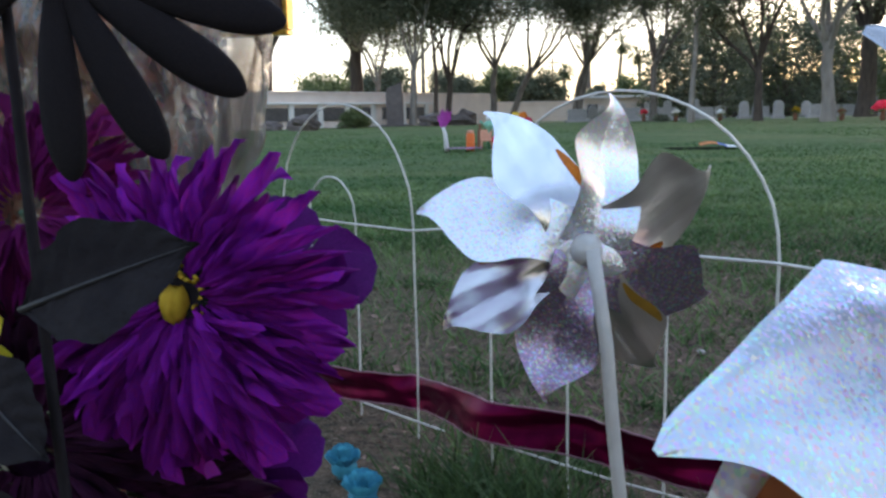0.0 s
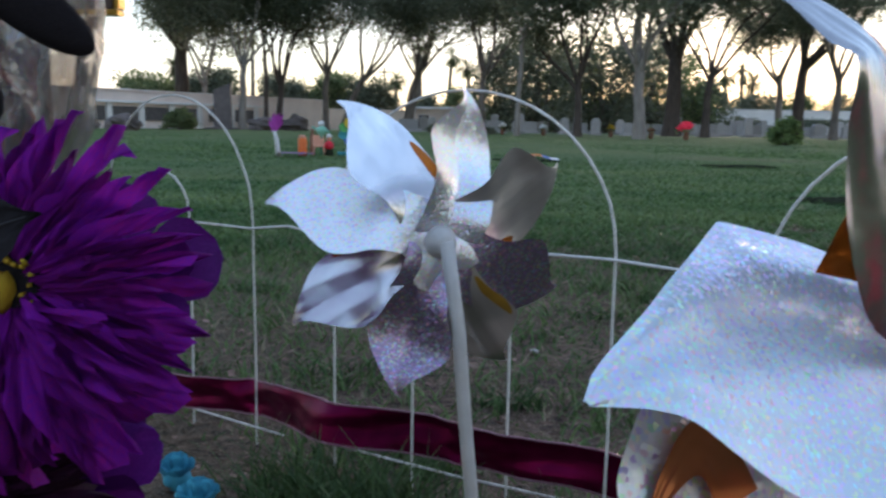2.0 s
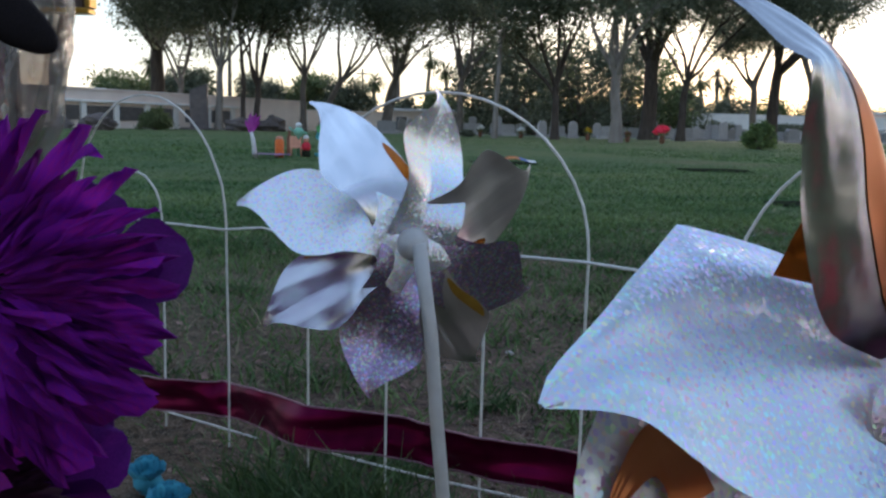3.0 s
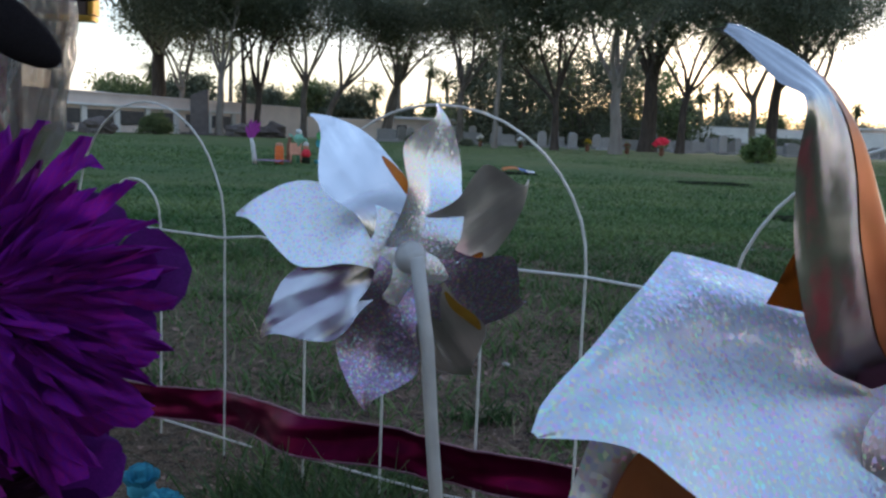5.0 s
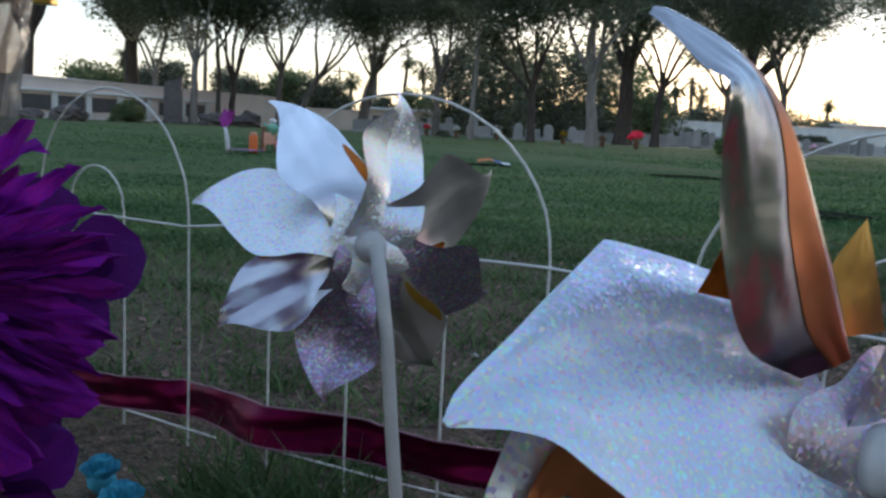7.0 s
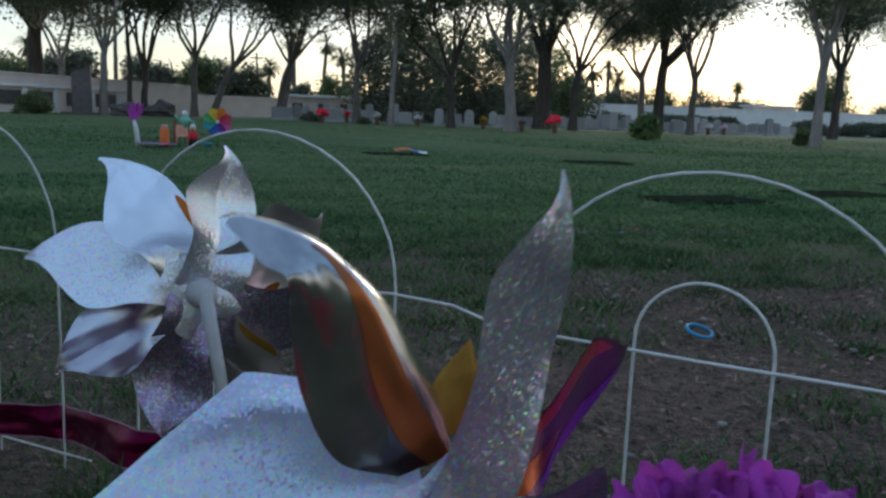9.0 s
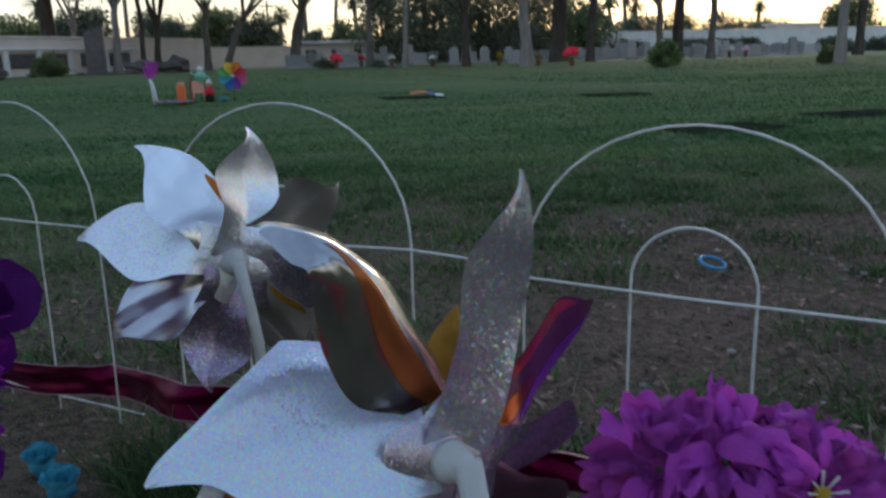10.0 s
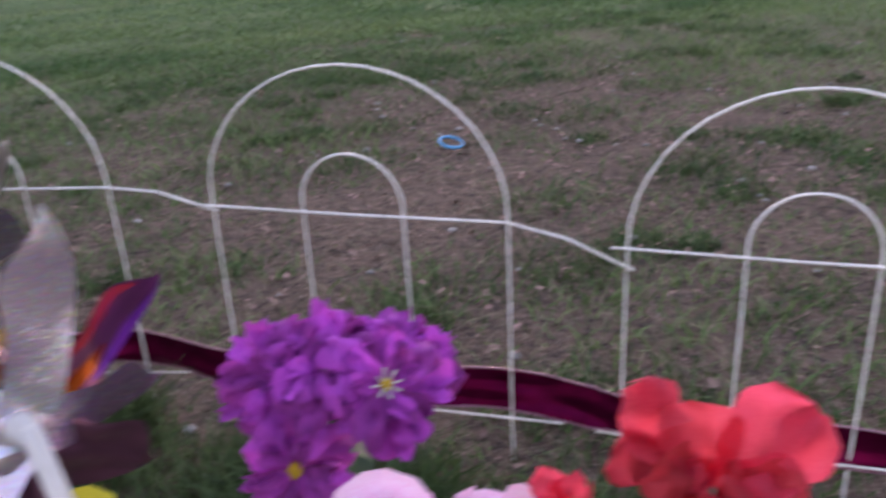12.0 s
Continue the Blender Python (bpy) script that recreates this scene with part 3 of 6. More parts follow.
def clumps(rnd, count):
    """Longer tufts inside the plot, along the foot of the fence."""
    tufts = [(0.03, 0.70, 0.07, 1.0), (0.09, 0.66, 0.06, 1.1), (0.16, 0.60, 0.05, 1.0), (0.22, 0.55, 0.06, 0.8), (0.33, 0.46, 0.06, 0.8),
             (0.42, 0.36, 0.06, 0.9), (0.26, 0.40, 0.08, 0.7), (0.52, 0.28, 0.05, 0.6), (0.10, 0.52, 0.10, 0.55), (0.35, 0.30, 0.1, 0.5), (0.5, 0.15, 0.1, 0.5), (0.24, 0.60, 0.02, 1.0), (0.6, 0.2, 0.08, 0.6)]
    out = []
    for i in range(count):
        x, y, r, s = tufts[int(rnd.integers(len(tufts)))]
        gx, gy = x + rnd.normal() * r * 0.55, y + rnd.normal() * r * 0.55
        if min(math.hypot(gx + 0.081, gy - 0.757), math.hypot(gx + 0.05, gy - 0.70)) < 0.045 or abs(gx + 0.03 - (0.70 - gy) * 0.3) < 0.03 and gy < 0.70:
            s *= 0.3
        out.append((gx, gy, s * rnd.uniform(0.4, 1.15)))
    return np.array(out)


blades("tall_grass", 14000, clumps, (0.025, 0.065), (0.0008, 0.0016), (0.2, 1.3), M_tuft, "long unmown grass tufts at the foot of the fence", 5)


def patches(rnd, count):
    """Low green tufts scattered over the thin ground beyond the fence."""
    spots = [(x, y, r) for x, y, r in zip(rnd.uniform(-0.3, 2.6, 150), rnd.uniform(0.2, 2.6, 150), rnd.uniform(0.02, 0.075, 150)) if not inside_plot(x, y)]
    out = []
    for i in range(count):
        x, y, r = spots[int(rnd.integers(len(spots)))]
        out.append((x + rnd.normal() * r, y + rnd.normal() * r * 0.7, rnd.uniform(0.5, 1.1)))
    return np.array(out)


blades("grass_tufts", 24000, patches, (0.012, 0.034), (0.0011, 0.0022), (0.3, 1.4), M_tuft, "low dark green grass tufts on thin soil", 7)


def litter():
    """Chips of bark, dead leaves and crumbs on the bare soil."""
    rnd = random.Random(6)
    verts, faces = [], []
    while len(faces) < 17000:
        x, y = rnd.uniform(-0.8, 2.8), rnd.uniform(0.05, 2.8)
        if rnd.random() > (1.15 - lush(x, y) if not inside_plot(x, y) else 0.45):
            continue
        a, s, q = rnd.uniform(0, 6.3), 0.0012 + 0.0062 * rnd.random() ** 2, rnd.uniform(0.2, 0.8)
        m = Matrix.Translation((x, y, rnd.uniform(-0.006, 0.006))) @ Euler((rnd.uniform(-0.5, 0.5), rnd.uniform(-0.5, 0.5), a)).to_matrix().to_4x4()
        o = len(verts)
        verts += [m @ Vector(p) for p in ((-s, -s * q, 0), (s * 0.8, -s * q * 0.7, 0.001), (s, s * q, 0), (-s * 0.6, s * q * 0.9, 0.0015))]
        faces.append((o, o + 1, o + 2, o + 3))
    return tagged(put("ground_litter", mesh("ground_litter", verts, np.array(faces), M_litter, smooth=False)), "brown bark chips and dead leaf crumbs on soil", "litter", kind="stuff")


litter()


def pebbles():
    rnd = random.Random(16)
    pieces = []
    for i in range(170):
        x, y = rnd.uniform(0.2, 2.6), rnd.uniform(0.5, 2.6)
        if rnd.random() > 1.2 - lush(x, y) or inside_plot(x, y):
            continue
        v, f = ball(rnd.uniform(0.003, 0.008), 0.5, 0.5, i, 4, 6)
        pieces.append(([(a + x, b + y, c) for a, b, c in v], f))
    return tagged(put("pebbles", mesh("pebbles", *join(*pieces), M_stone)), "small pale pebbles on bare soil", "pebbles", kind="stuff")


pebbles()


# ---------- trees ----------
def leaf_cloud(points, spread, per, size, seed):
    """Small leaf sprays round twig ends."""
    rnd = np.random.default_rng(seed)
    c = np.repeat(np.array(points), per, 0)
    n = len(c)
    c = c + rnd.normal(0, 1, (n, 3)) * np.array(spread)
    u = rnd.normal(0, 1, (n, 3))
    u /= np.linalg.norm(u, axis=1)[:, None]
    w = np.cross(u, rnd.normal(0, 1, (n, 3)))
    w /= np.linalg.norm(w, axis=1)[:, None]
    s = rnd.uniform(size[0], size[1], n)[:, None]
    u, w = u * s, w * s * rnd.uniform(0.25, 0.5, n)[:, None]
    v = np.stack([c - u, c + w, c + u, c - w], 1).reshape(-1, 3)
    return v, np.arange(n * 4).reshape(-1, 4)


def tree(x, y, seed, girth, fork, top, lean=(0, 0), limbs=5, reach=2.6, bark=None, leaf=None, per=46, stems=1, size=(0.045, 0.11), open_crown=0.0, label="", low=0.0):
    """A park tree: tapered trunk, forked limbs, twigs, and a loose crown of small leaves."""
    rnd = random.Random(seed)
    t = thing("tree", (x, y, 0), label, "tree", "trees of the cemetery lawn")
    pieces, ends = [], []

    def branch(p, d, length, r, depth):
        pts, rad, q, dd = [p], [r], p.copy(), d.copy()
        steps = 4
        for k in range(steps):
            dd = (dd + Vector((rnd.gauss(0, 0.13), rnd.gauss(0, 0.13), rnd.gauss(0.05, 0.08)))).normalized()
            q = q + dd * length / steps
            pts.append(q.copy())
            rad.append(r * (1 - 0.5 * (k + 1) / steps))
        pieces.append(tube(pts, rad, 7 if depth < 1 else (5 if depth < 2 else 4), caps=False))
        if depth == 1:
            ends.extend([tuple(pts[-1]), tuple(pts[-2])])
        if depth >= 2:
            ends.extend([tuple(pts[-1]), tuple(pts[-2]), tuple((pts[-1] + pts[-3]) / 2)])
        if depth < 3:
            for k in range(rnd.choice((2, 3, 3)) if depth else rnd.choice((3, 4))):
                start = pts[rnd.choice((2, 3, 4, 4))]
                out = Vector((rnd.gauss(0, 0.75), rnd.gauss(0, 0.75), rnd.uniform(-0.05, 0.6)))
                branch(start.copy(), (dd * 0.75 + out * 0.75).normalized(), length * rnd.uniform(0.5, 0.72), rad[-1] * 0.72, depth + 1)

    for s in range(stems):
        off = Vector((rnd.uniform(-0.2, 0.2), rnd.uniform(-0.2, 0.2), 0)) * (stems > 1)
        ln = Vector((lean[0] + (rnd.uniform(-0.25, 0.25) if stems > 1 else 0), lean[1], 0))
        pts, rad = [], []
        for k in range(8):
            u = k / 7
            z = fork * u
            wob = Vector((noise.noise(Vector((seed * 2.1, u * 2.5, s))), noise.noise(Vector((seed * 1.3, u * 2.5, s + 7))), 0)) * 0.16 * u
            pts.append(off + ln * (z * (0.6 + 0.4 * u)) + wob + Vector((0, 0, z - 0.06 * (k == 0))))
            rad.append(girth * (1.35 - 0.35 * min(1, u * 5)) * (1 - 0.25 * u))
        pieces.append(tube(pts, rad, 10, caps=False))
        tip, d0 = pts[-1], (pts[-1] - pts[-2]).normalized()
        for k in range(limbs):
            a = 2 * math.pi * (k + rnd.uniform(-0.3, 0.3)) / limbs
            out = Vector((math.cos(a), math.sin(a), 0)) * rnd.uniform(0.35, 0.95)
            branch(tip.copy() - d0 * rnd.uniform(0, 0.5), (d0 + out + Vector((0, 0, 0.25))).normalized(), (top - fork) * rnd.uniform(0.38, 0.52) * (0.8 + 0.1 * reach), girth * rnd.uniform(0.4, 0.6), 0)
    put("trunk", mesh("trunk", *join(*pieces), bark or M_bark), t)
    keep = [e for e in ends if e[2] > fork * (1.02 - low) and rnd.random() > open_crown]
    v, f = leaf_cloud(keep, (0.46, 0.46, 0.34), per, size, seed + 50)
    put("crown", mesh("crown", v, f, leaf or M_leaf_dusty, smooth=False), t)
    return t


def bush(name, x, y, r, h, seed, leaf, label, per=30, count=60, size=(0.06, 0.14), category="bush", group="shrubs behind the lawn"):
    """A shrub or far tree: short stems under a ragged heap of leaves."""
    rnd = random.Random(seed)
    t = thing(name, (x, y, 0), label, category, group)
    pts, pieces = [], []
    for i in range(count):
        a, q, z = rnd.uniform(0, 6.3), r * math.sqrt(rnd.random()), rnd.random()
        q *= (1 - 0.75 * max(0, z - 0.35) ** 1.2) * (0.85 + 0.35 * noise.noise(Vector((a * 1.5, seed, z * 2))))
        pts.append((q * math.cos(a), q * math.sin(a), 0.08 * h + 0.92 * h * z * (0.8 + 0.3 * noise.noise(Vector((seed * 3.3, a, 1))))))
    for p in pts[:14]:
        pieces.append(tube([(p[0] * 0.15, p[1] * 0.15, -0.03), (p[0] * 0.5, p[1] * 0.5, p[2] * 0.5), p], [0.012 * h + 0.01, 0.008 * h + 0.006, 0.004], 5, caps=False))
    put("stem", mesh("stem", *join(*pieces), M_bark), t)
    v, f = leaf_cloud(pts, (r * 0.13, r * 0.13, h * 0.07), per, size, seed)
    v[:, 2] = np.maximum(v[:, 2], 0.0)
    put("foliage", mesh("foliage", v, f, leaf, smooth=False), t)
    return t


def palm(x, y, h, seed, crown=1.6, girth=0.2, skirt=True):
    rnd = random.Random(seed)
    t = thing("palm_tree", (x, y, 0), "tall fan palm with a small dark crown", "palm tree", "distant palms")
    bow = rnd.uniform(-0.4, 0.4)
    pts = [(bow * (k / 6) ** 2, 0, h * k / 6) for k in range(7)]
    put("trunk", mesh("trunk", *tube(pts, [girth * (1.3 - 0.5 * k / 6) for k in range(7)], 7), M_bark), t)
    verts, faces = [], []
    for k in range(44):
        a, e = rnd.uniform(0, 6.3), rnd.uniform(-1.1 if skirt else -0.5, 1.2)
        d = Vector((math.cos(a) * math.cos(e), math.sin(a) * math.cos(e), math.sin(e)))
        s = d.cross(Vector((0, 0, 1))).normalized()
        c, L = Vector(pts[-1]), crown * rnd.uniform(0.75, 1.1) * (0.75 if e < -0.5 else 1)
        for j in range(-3, 4):
            tipd = (d + s * j * 0.14 + Vector((0, 0, -0.12 * abs(j)))).normalized()
            o = len(verts)
            mid = c + d * L * 0.45
            verts += [mid - s * 0.03, mid + s * 0.03, c + tipd * L + s * 0.015 - Vector((0, 0, 0.15 * L)), c + tipd * L - s * 0.015 - Vector((0, 0, 0.15 * L))]
            faces.append((o, o + 1, o + 2, o + 3))
        o = len(verts)
        verts += [c - s * 0.02, c + s * 0.02, c + d * L * 0.5 + s * 0.1, c + d * L * 0.5 - s * 0.1]
        faces.append((o, o + 1, o + 2, o + 3))
    put("fronds", mesh("fronds", verts, np.array(faces), M_frond, smooth=False), t)
    return t


def at30(x30, dist):
    """Ground place at a distance ahead, from how far aside it would lie at 30 m."""
    return 0.1 + (x30 - 0.1) * dist / 30, dist


TREES_EAST = [  # aside at 30 m, distance, girth, fork, top, lean, limbs, bark, leaf, stems, label
    (-6.75, 40, 0.36, 3.6, 9.5, (0.0, 0), 6, M_bark_dark, M_leaf_green, 1, "large dark-barked tree with a dense green crown"),
    (-6.11, 38, 0.13, 2.2, 7.0, (0.10, 0), 5, M_bark_pale, M_leaf_dusty, 1, "slender pale leaning tree with bare spreading limbs"),
    (-4.68, 36, 0.16, 2.7, 8.5, (0.03, 0), 5, M_bark_pale, M_leaf_dusty, 1, "pale-barked tree forking low under an olive crown"),
    (-3.85, 38, 0.11, 3.4, 8.5, (0.0, 0), 4, M_bark_dark, M_leaf_dark, 1, "straight thin dark trunk with a high crown"),
    (-3.37, 38.5, 0.15, 2.3, 8.0, (0.02, 0), 5, M_bark_dark, M_leaf_dark, 1, "dark tree forking low with a heavy crown"),
    (-1.76, 40, 0.16, 2.9, 8.0, (0.0, 0), 5, M_bark, M_leaf_dusty, 1, "grey-barked tree with an upright loose crown"),
    (-1.15, 41, 0.17, 2.6, 8.0, (0.42, 0), 4, M_bark, M_leaf_dusty, 1, "grey tree leaning far over with a loose crown"),
    (1.15, 42, 0.17, 2.9, 8.4, (0.30, 0), 4, M_bark, M_leaf_dusty, 2, "two-stemmed leaning tree with thin upright limbs"),
    (3.83, 38, 0.17, 2.6, 8.0, (0.0, 0), 5, M_bark, M_leaf_dusty, 1, "grey-brown tree with wide forked limbs"),
]
TREES_WEST = [
    (5.12, 30, 0.10, 3.8, 8.0, (0.03, 0), 4, M_bark_pale, M_leaf_dusty, 1, "tall thin pale trunk with a light crown"),
    (7.36, 30, 0.15, 2.0, 7.5, (0.0, 0), 5, M_bark_dark, M_leaf_dark, 1, "dark tree forking low with a broad crown"),
    (9.67, 26, 0.19, 2.5, 7.5, (-0.05, 0), 5, M_bark_pale, M_leaf_dusty, 1, "pale smooth-barked tree with a forked top"),
    (10.88, 38, 0.38, 3.6, 9.5, (0.02, 0), 6, M_bark_dark, M_leaf_green, 1, "massive dark trunk under a dense crown"),
]
TREES_END = [
    (12.14, 35, 0.18, 2.6, 8.2, (0.05, 0), 5, M_bark_dark, M_leaf_dusty, 1, "dark-barked tree branching in a wide fork"),
    (15.0, 42, 0.2, 3.0, 7.6, (-0.10, 0), 4, M_bark_pale, M_leaf_dusty, 1, "pale leaning tree with a long side limb"),
    (15.65, 40, 0.3, 3.6, 9.5, (0.05, 0), 6, M_bark_dark, M_leaf_dark, 1, "stout dark tree with a wide heavy crown"),
    (17.1, 34, 0.17, 2.5, 8.0, (0.03, 0), 5, M_bark, M_leaf_dusty, 1, "brown-barked tree with an upright fork"),
    (22.9, 17, 0.12, 2.3, 5.5, (0.02, 0), 4, M_bark_pale, M_leaf_dusty, 1, "pale narrow trunk splitting in two stems"),
    (23.6, 33, 0.2, 3.0, 8.0, (0.05, 0), 5, M_bark_dark, M_leaf_dusty, 1, "dark-barked tree behind a pale one"),
    (27.5, 38, 0.2, 3.0, 8.0, (0.0, 0), 5, M_bark, M_leaf_dusty, 1, "grey tree at the end of the row"),
    (-10.2, 36, 0.3, 3.2, 9.0, (0.06, 0), 6, M_bark_dark, M_leaf_green, 1, "dark tree over the end of the low wall"),
]
for i, (a, dist, girth, fork, top, lean, limbs, bark, leaf, stems, label) in enumerate(TREES_EAST + TREES_WEST + TREES_END):
    tree(*at30(a, dist), 11 + i, girth, fork, top * (0.98 if 3 < a < 18 else 1.0), lean, limbs, bark=bark, leaf=leaf, stems=stems, label=label, per=24 if stems > 1 else 70 if a < -6 else 42, open_crown=0.06, low=0.28 if 3 < a < 18 else 0.42 if a < -6 else 0.1, reach=9.5 if a < -6 and girth > 0.28 else 4.4 if girth > 0.28 or 8 < a < 14 else 3.2)

# lawn goes on behind the camera; unseen trees added, to darken the foil's reflections
for i, (x, y) in enumerate(((-14, -16), (-6, -20), (2, -17), (9, -21), (17, -15), (-20, -4), (22, -3), (-11, -26), (13, -18), (20, -9), (5, -22), (24, -14))):
    tree(x, y, 70 + i, 0.2, 2.6, 8.5, (0, 0), 5, per=26, label="unseen grey-barked tree added for the foil to mirror")

FULL_EAST = [  # aside at 30 m, distance, radius, height
    (-7.8, 52, 3.4, 3.4), (-5.9, 50, 2.6, 3.6), (-3.3, 55, 2.2, 3.4), (-1.5, 56, 2.6, 3.6), (-0.2, 54, 2.4, 3.0), (1.8, 60, 1.5, 2.4), (3.2, 62, 2.4, 3.2),
]
FULL_WEST = [
    (4.6, 52, 2.6, 6.0), (5.9, 50, 3.0, 7.0), (7.0, 54, 3.0, 6.6), (8.3, 52, 3.2, 7.0), (9.6, 54, 3.0, 7.6), (10.9, 56, 3.0, 7.0), (11.9, 58, 2.6, 4.2), (14.0, 70, 2.8, 4.0), (15.6, 72, 3.0, 4.2),
    (17.6, 72, 3.2, 3.8), (19.3, 75, 3.6, 3.6), (23.4, 66, 2.4, 6.5), (22.6, 68, 2.4, 4.6), (26.5, 75, 3.0, 3.6), (4.0, 64, 3.2, 2.2), (6.4, 62, 3.2, 2.5), (7.8, 64, 3.0, 2.6), (9.1, 62, 3.0, 2.8), (10.6, 64, 3.2, 2.6), (12.5, 66, 3.2, 2.4)]
for i, (a, dist, r, h) in enumerate(FULL_EAST + FULL_WEST):
    bush("far_tree", *at30(a, dist), r, h, 90 + i, (M_leaf_green, M_leaf_dark, M_leaf_dusty)[i % 3], "round leafy tree behind the cemetery wall", per=64, count=90, size=(0.09, 0.2), category="tree", group="trees behind the wall")
for i, (a, dist, h, c) in enumerate([(0.72, 80, 4.5, 1.5), (1.6, 85, 7.4, 1.6), (2.6, 85, 7.2, 1.6), (3.4, 80, 5.8, 1.5), (12.9, 80, 5.6, 1.7), (13.5, 85, 6.2, 1.7), (13.9, 82, 5.2, 1.7), (19.0, 78, 4.6, 1.0), (8.0, 82, 6.4, 1.8), (-6.9, 75, 5.0, 1.4), (-4.3, 90, 9.0, 1.2)]):
    palm(*at30(a, dist), h, 300 + i, c)
bush("shrub", *at30(-6.83, 31.5), 0.62, 0.78, 61, M_leaf_green, "rounded bright green clipped shrub", per=60, count=80, size=(0.03, 0.07))
bush("shrub", 9.77, 19.2, 0.40, 0.62, 62, M_shrub, "shaggy green shrub round a tree's foot", per=26, count=60, size=(0.04, 0.11))
for i, (a, dist, r) in enumerate(((13.6, 58, 1.7), (16.2, 58, 1.9), (17.5, 57, 1.6), (18.6, 57, 1.2), (22.5, 56, 1.9), (24.6, 56, 2.0), (26.5, 56, 2.0))):
    bush("hedge", *at30(a, dist), r, 1.25, 140 + i, M_leaf_dark, "low dark green clipped hedge along the wall", per=60, count=90, size=(0.07, 0.15), category="hedge", group="hedges by the boundary wall")
bush("shrub", *at30(22.3, 18), 0.25, 0.42, 63, M_leaf_green, "small green shrub beside a pale trunk", per=40, count=40, size=(0.03, 0.07))
bush("shrub", *at30(2.2, 34), 0.5, 0.4, 64, M_leaf_dusty, "low dusty green ground shrub", per=40, count=40, size=(0.03, 0.07))
bush("shrub", *at30(4.1, 34), 0.4, 0.3, 65, M_leaf_dusty, "low dusty green ground shrub", per=40, count=40, size=(0.03, 0.07))


# ---------- walls and buildings behind the lawn ----------
def wall_run(name, p, q, h, thick, material, label, cap=None):
    """A free-standing wall between two ground points, with a coping."""
    a, b = Vector((*p, 0)), Vector((*q, 0))
    L, ang = (b - a).length, math.atan2(b.y - a.y, b.x - a.x)
    t = thing(name, p, label, "wall", m=Matrix.Translation(a) @ Matrix.Rotation(ang, 4, "Z"))
    t["kind"] = "structure"
    put("body", mesh("body", *block(0, -thick / 2, -0.05, L, thick / 2, h - 0.07), material, smooth=False), t)
    put("coping", mesh("coping", *block(-0.03, -thick / 2 - 0.05, h - 0.066, L + 0.03, thick / 2 + 0.05, h, 0.02), cap or material, smooth=False), t)
    return t, L


niche, L = wall_run("wall_niches", at30(-11.6, 31), at30(-2.15, 43.5), 1.5, 1.2, M_stucco, "low pink-beige stucco niche wall with dark fronts")
for i, s in enumerate((1.1, 2.6, 4.1, 5.6, 7.5, 9.0)):
    bay = put("niche", mesh("niche", *block(s, -0.66, 0.3, s + 1.15, -0.604, 0.84), M_recess, smooth=False), niche)
    put("pillar", mesh("pillar", *block(s + 1.19, -0.72, -0.03, s + 1.44, -0.604, 0.96, 0.02), M_stucco_pale, smooth=False), niche)
put("ledge", mesh("ledge", *block(0.8, -0.78, 0.965, 10.8, -0.604, 1.06, 0.02), M_stucco_pale, smooth=False), niche)
hut = thing("utility_box", at30(-9.0, 46), "small cream rooftop box above the wall", "box")
put("body", mesh("body", *block(-0.7, -0.5, -0.02, 0.7, 0.5, 1.85, 0.03), M_stucco_pale, smooth=False), hut)
put("roof", mesh("roof", *block(-0.8, -0.6, 1.854, 0.8, 0.6, 1.95, 0.03), M_roof, smooth=False), hut)
long_wall, _ = wall_run("wall_far", at30(11.5, 62), at30(40, 58), 1.9, 0.3, M_stucco_pale, "long pale grey boundary wall")
wall_run("wall_middle", at30(-2.1, 48), at30(1.4, 50), 1.15, 0.3, M_stucco, "low beige wall between trunks")


def pavilion(x, y, w, h, d, label):
    t = thing("mausoleum", (x, y, 0), label, "building", "low buildings behind the graves")
    put("shell", mesh("shell", *block(-w / 2, -d / 2, -0.03, w / 2, d / 2, h), M_stucco, smooth=False), t)
    put("roof", mesh("roof", *block(-w / 2 - 0.2, -d / 2 - 0.25, h + 0.004, w / 2 + 0.2, d / 2 + 0.25, h + 0.16, 0.03), M_roof, smooth=False), t)
    k = max(2, int(w / 1.3))
    for i in range(k):
        c = -w / 2 + (i + 0.5) * w / k
        put("doorway", mesh("doorway", *block(c - 0.34, -d / 2 - 0.03, 0.1, c + 0.34, -d / 2 - 0.004, h * 0.72), M_recess, smooth=False), t)
    return t


for a, dist, w, h, label in ((2.6, 56, 5.0, 1.35, "long low beige mausoleum with dark bays"), (5.6, 58, 4.6, 1.5, "low beige mausoleum with a pale flat roof"), (8.4, 57, 3.6, 1.45, "small beige mausoleum with a pale roof"), (10.3, 56, 2.6, 1.3, "small pale tomb building with dark bays"), (20.5, 64, 4.0, 2.2, "low terracotta-roofed house behind the wall")):
    pavilion(*at30(a, dist), w, h, 1.6, label)

slab = thing("standing_slab", at30(-5.35, 35.5), "tall dark brown granite slab with a slanted top", "monument")
v, f = block(-0.36, -0.14, -0.03, 0.36, 0.14, 1.75, 0.03)
put("stone", mesh("stone", [(x, y, z + (0.4 * x if z > 1 else 0)) for x, y, z in v], f, M_slab, smooth=False), slab)
put("plinth", mesh("plinth", *block(-0.75, -0.35, -0.04, 0.75, 0.35, 0.1, 0.03), M_rock, smooth=False), slab, m=Matrix.Translation((0, 0, -0.02)))
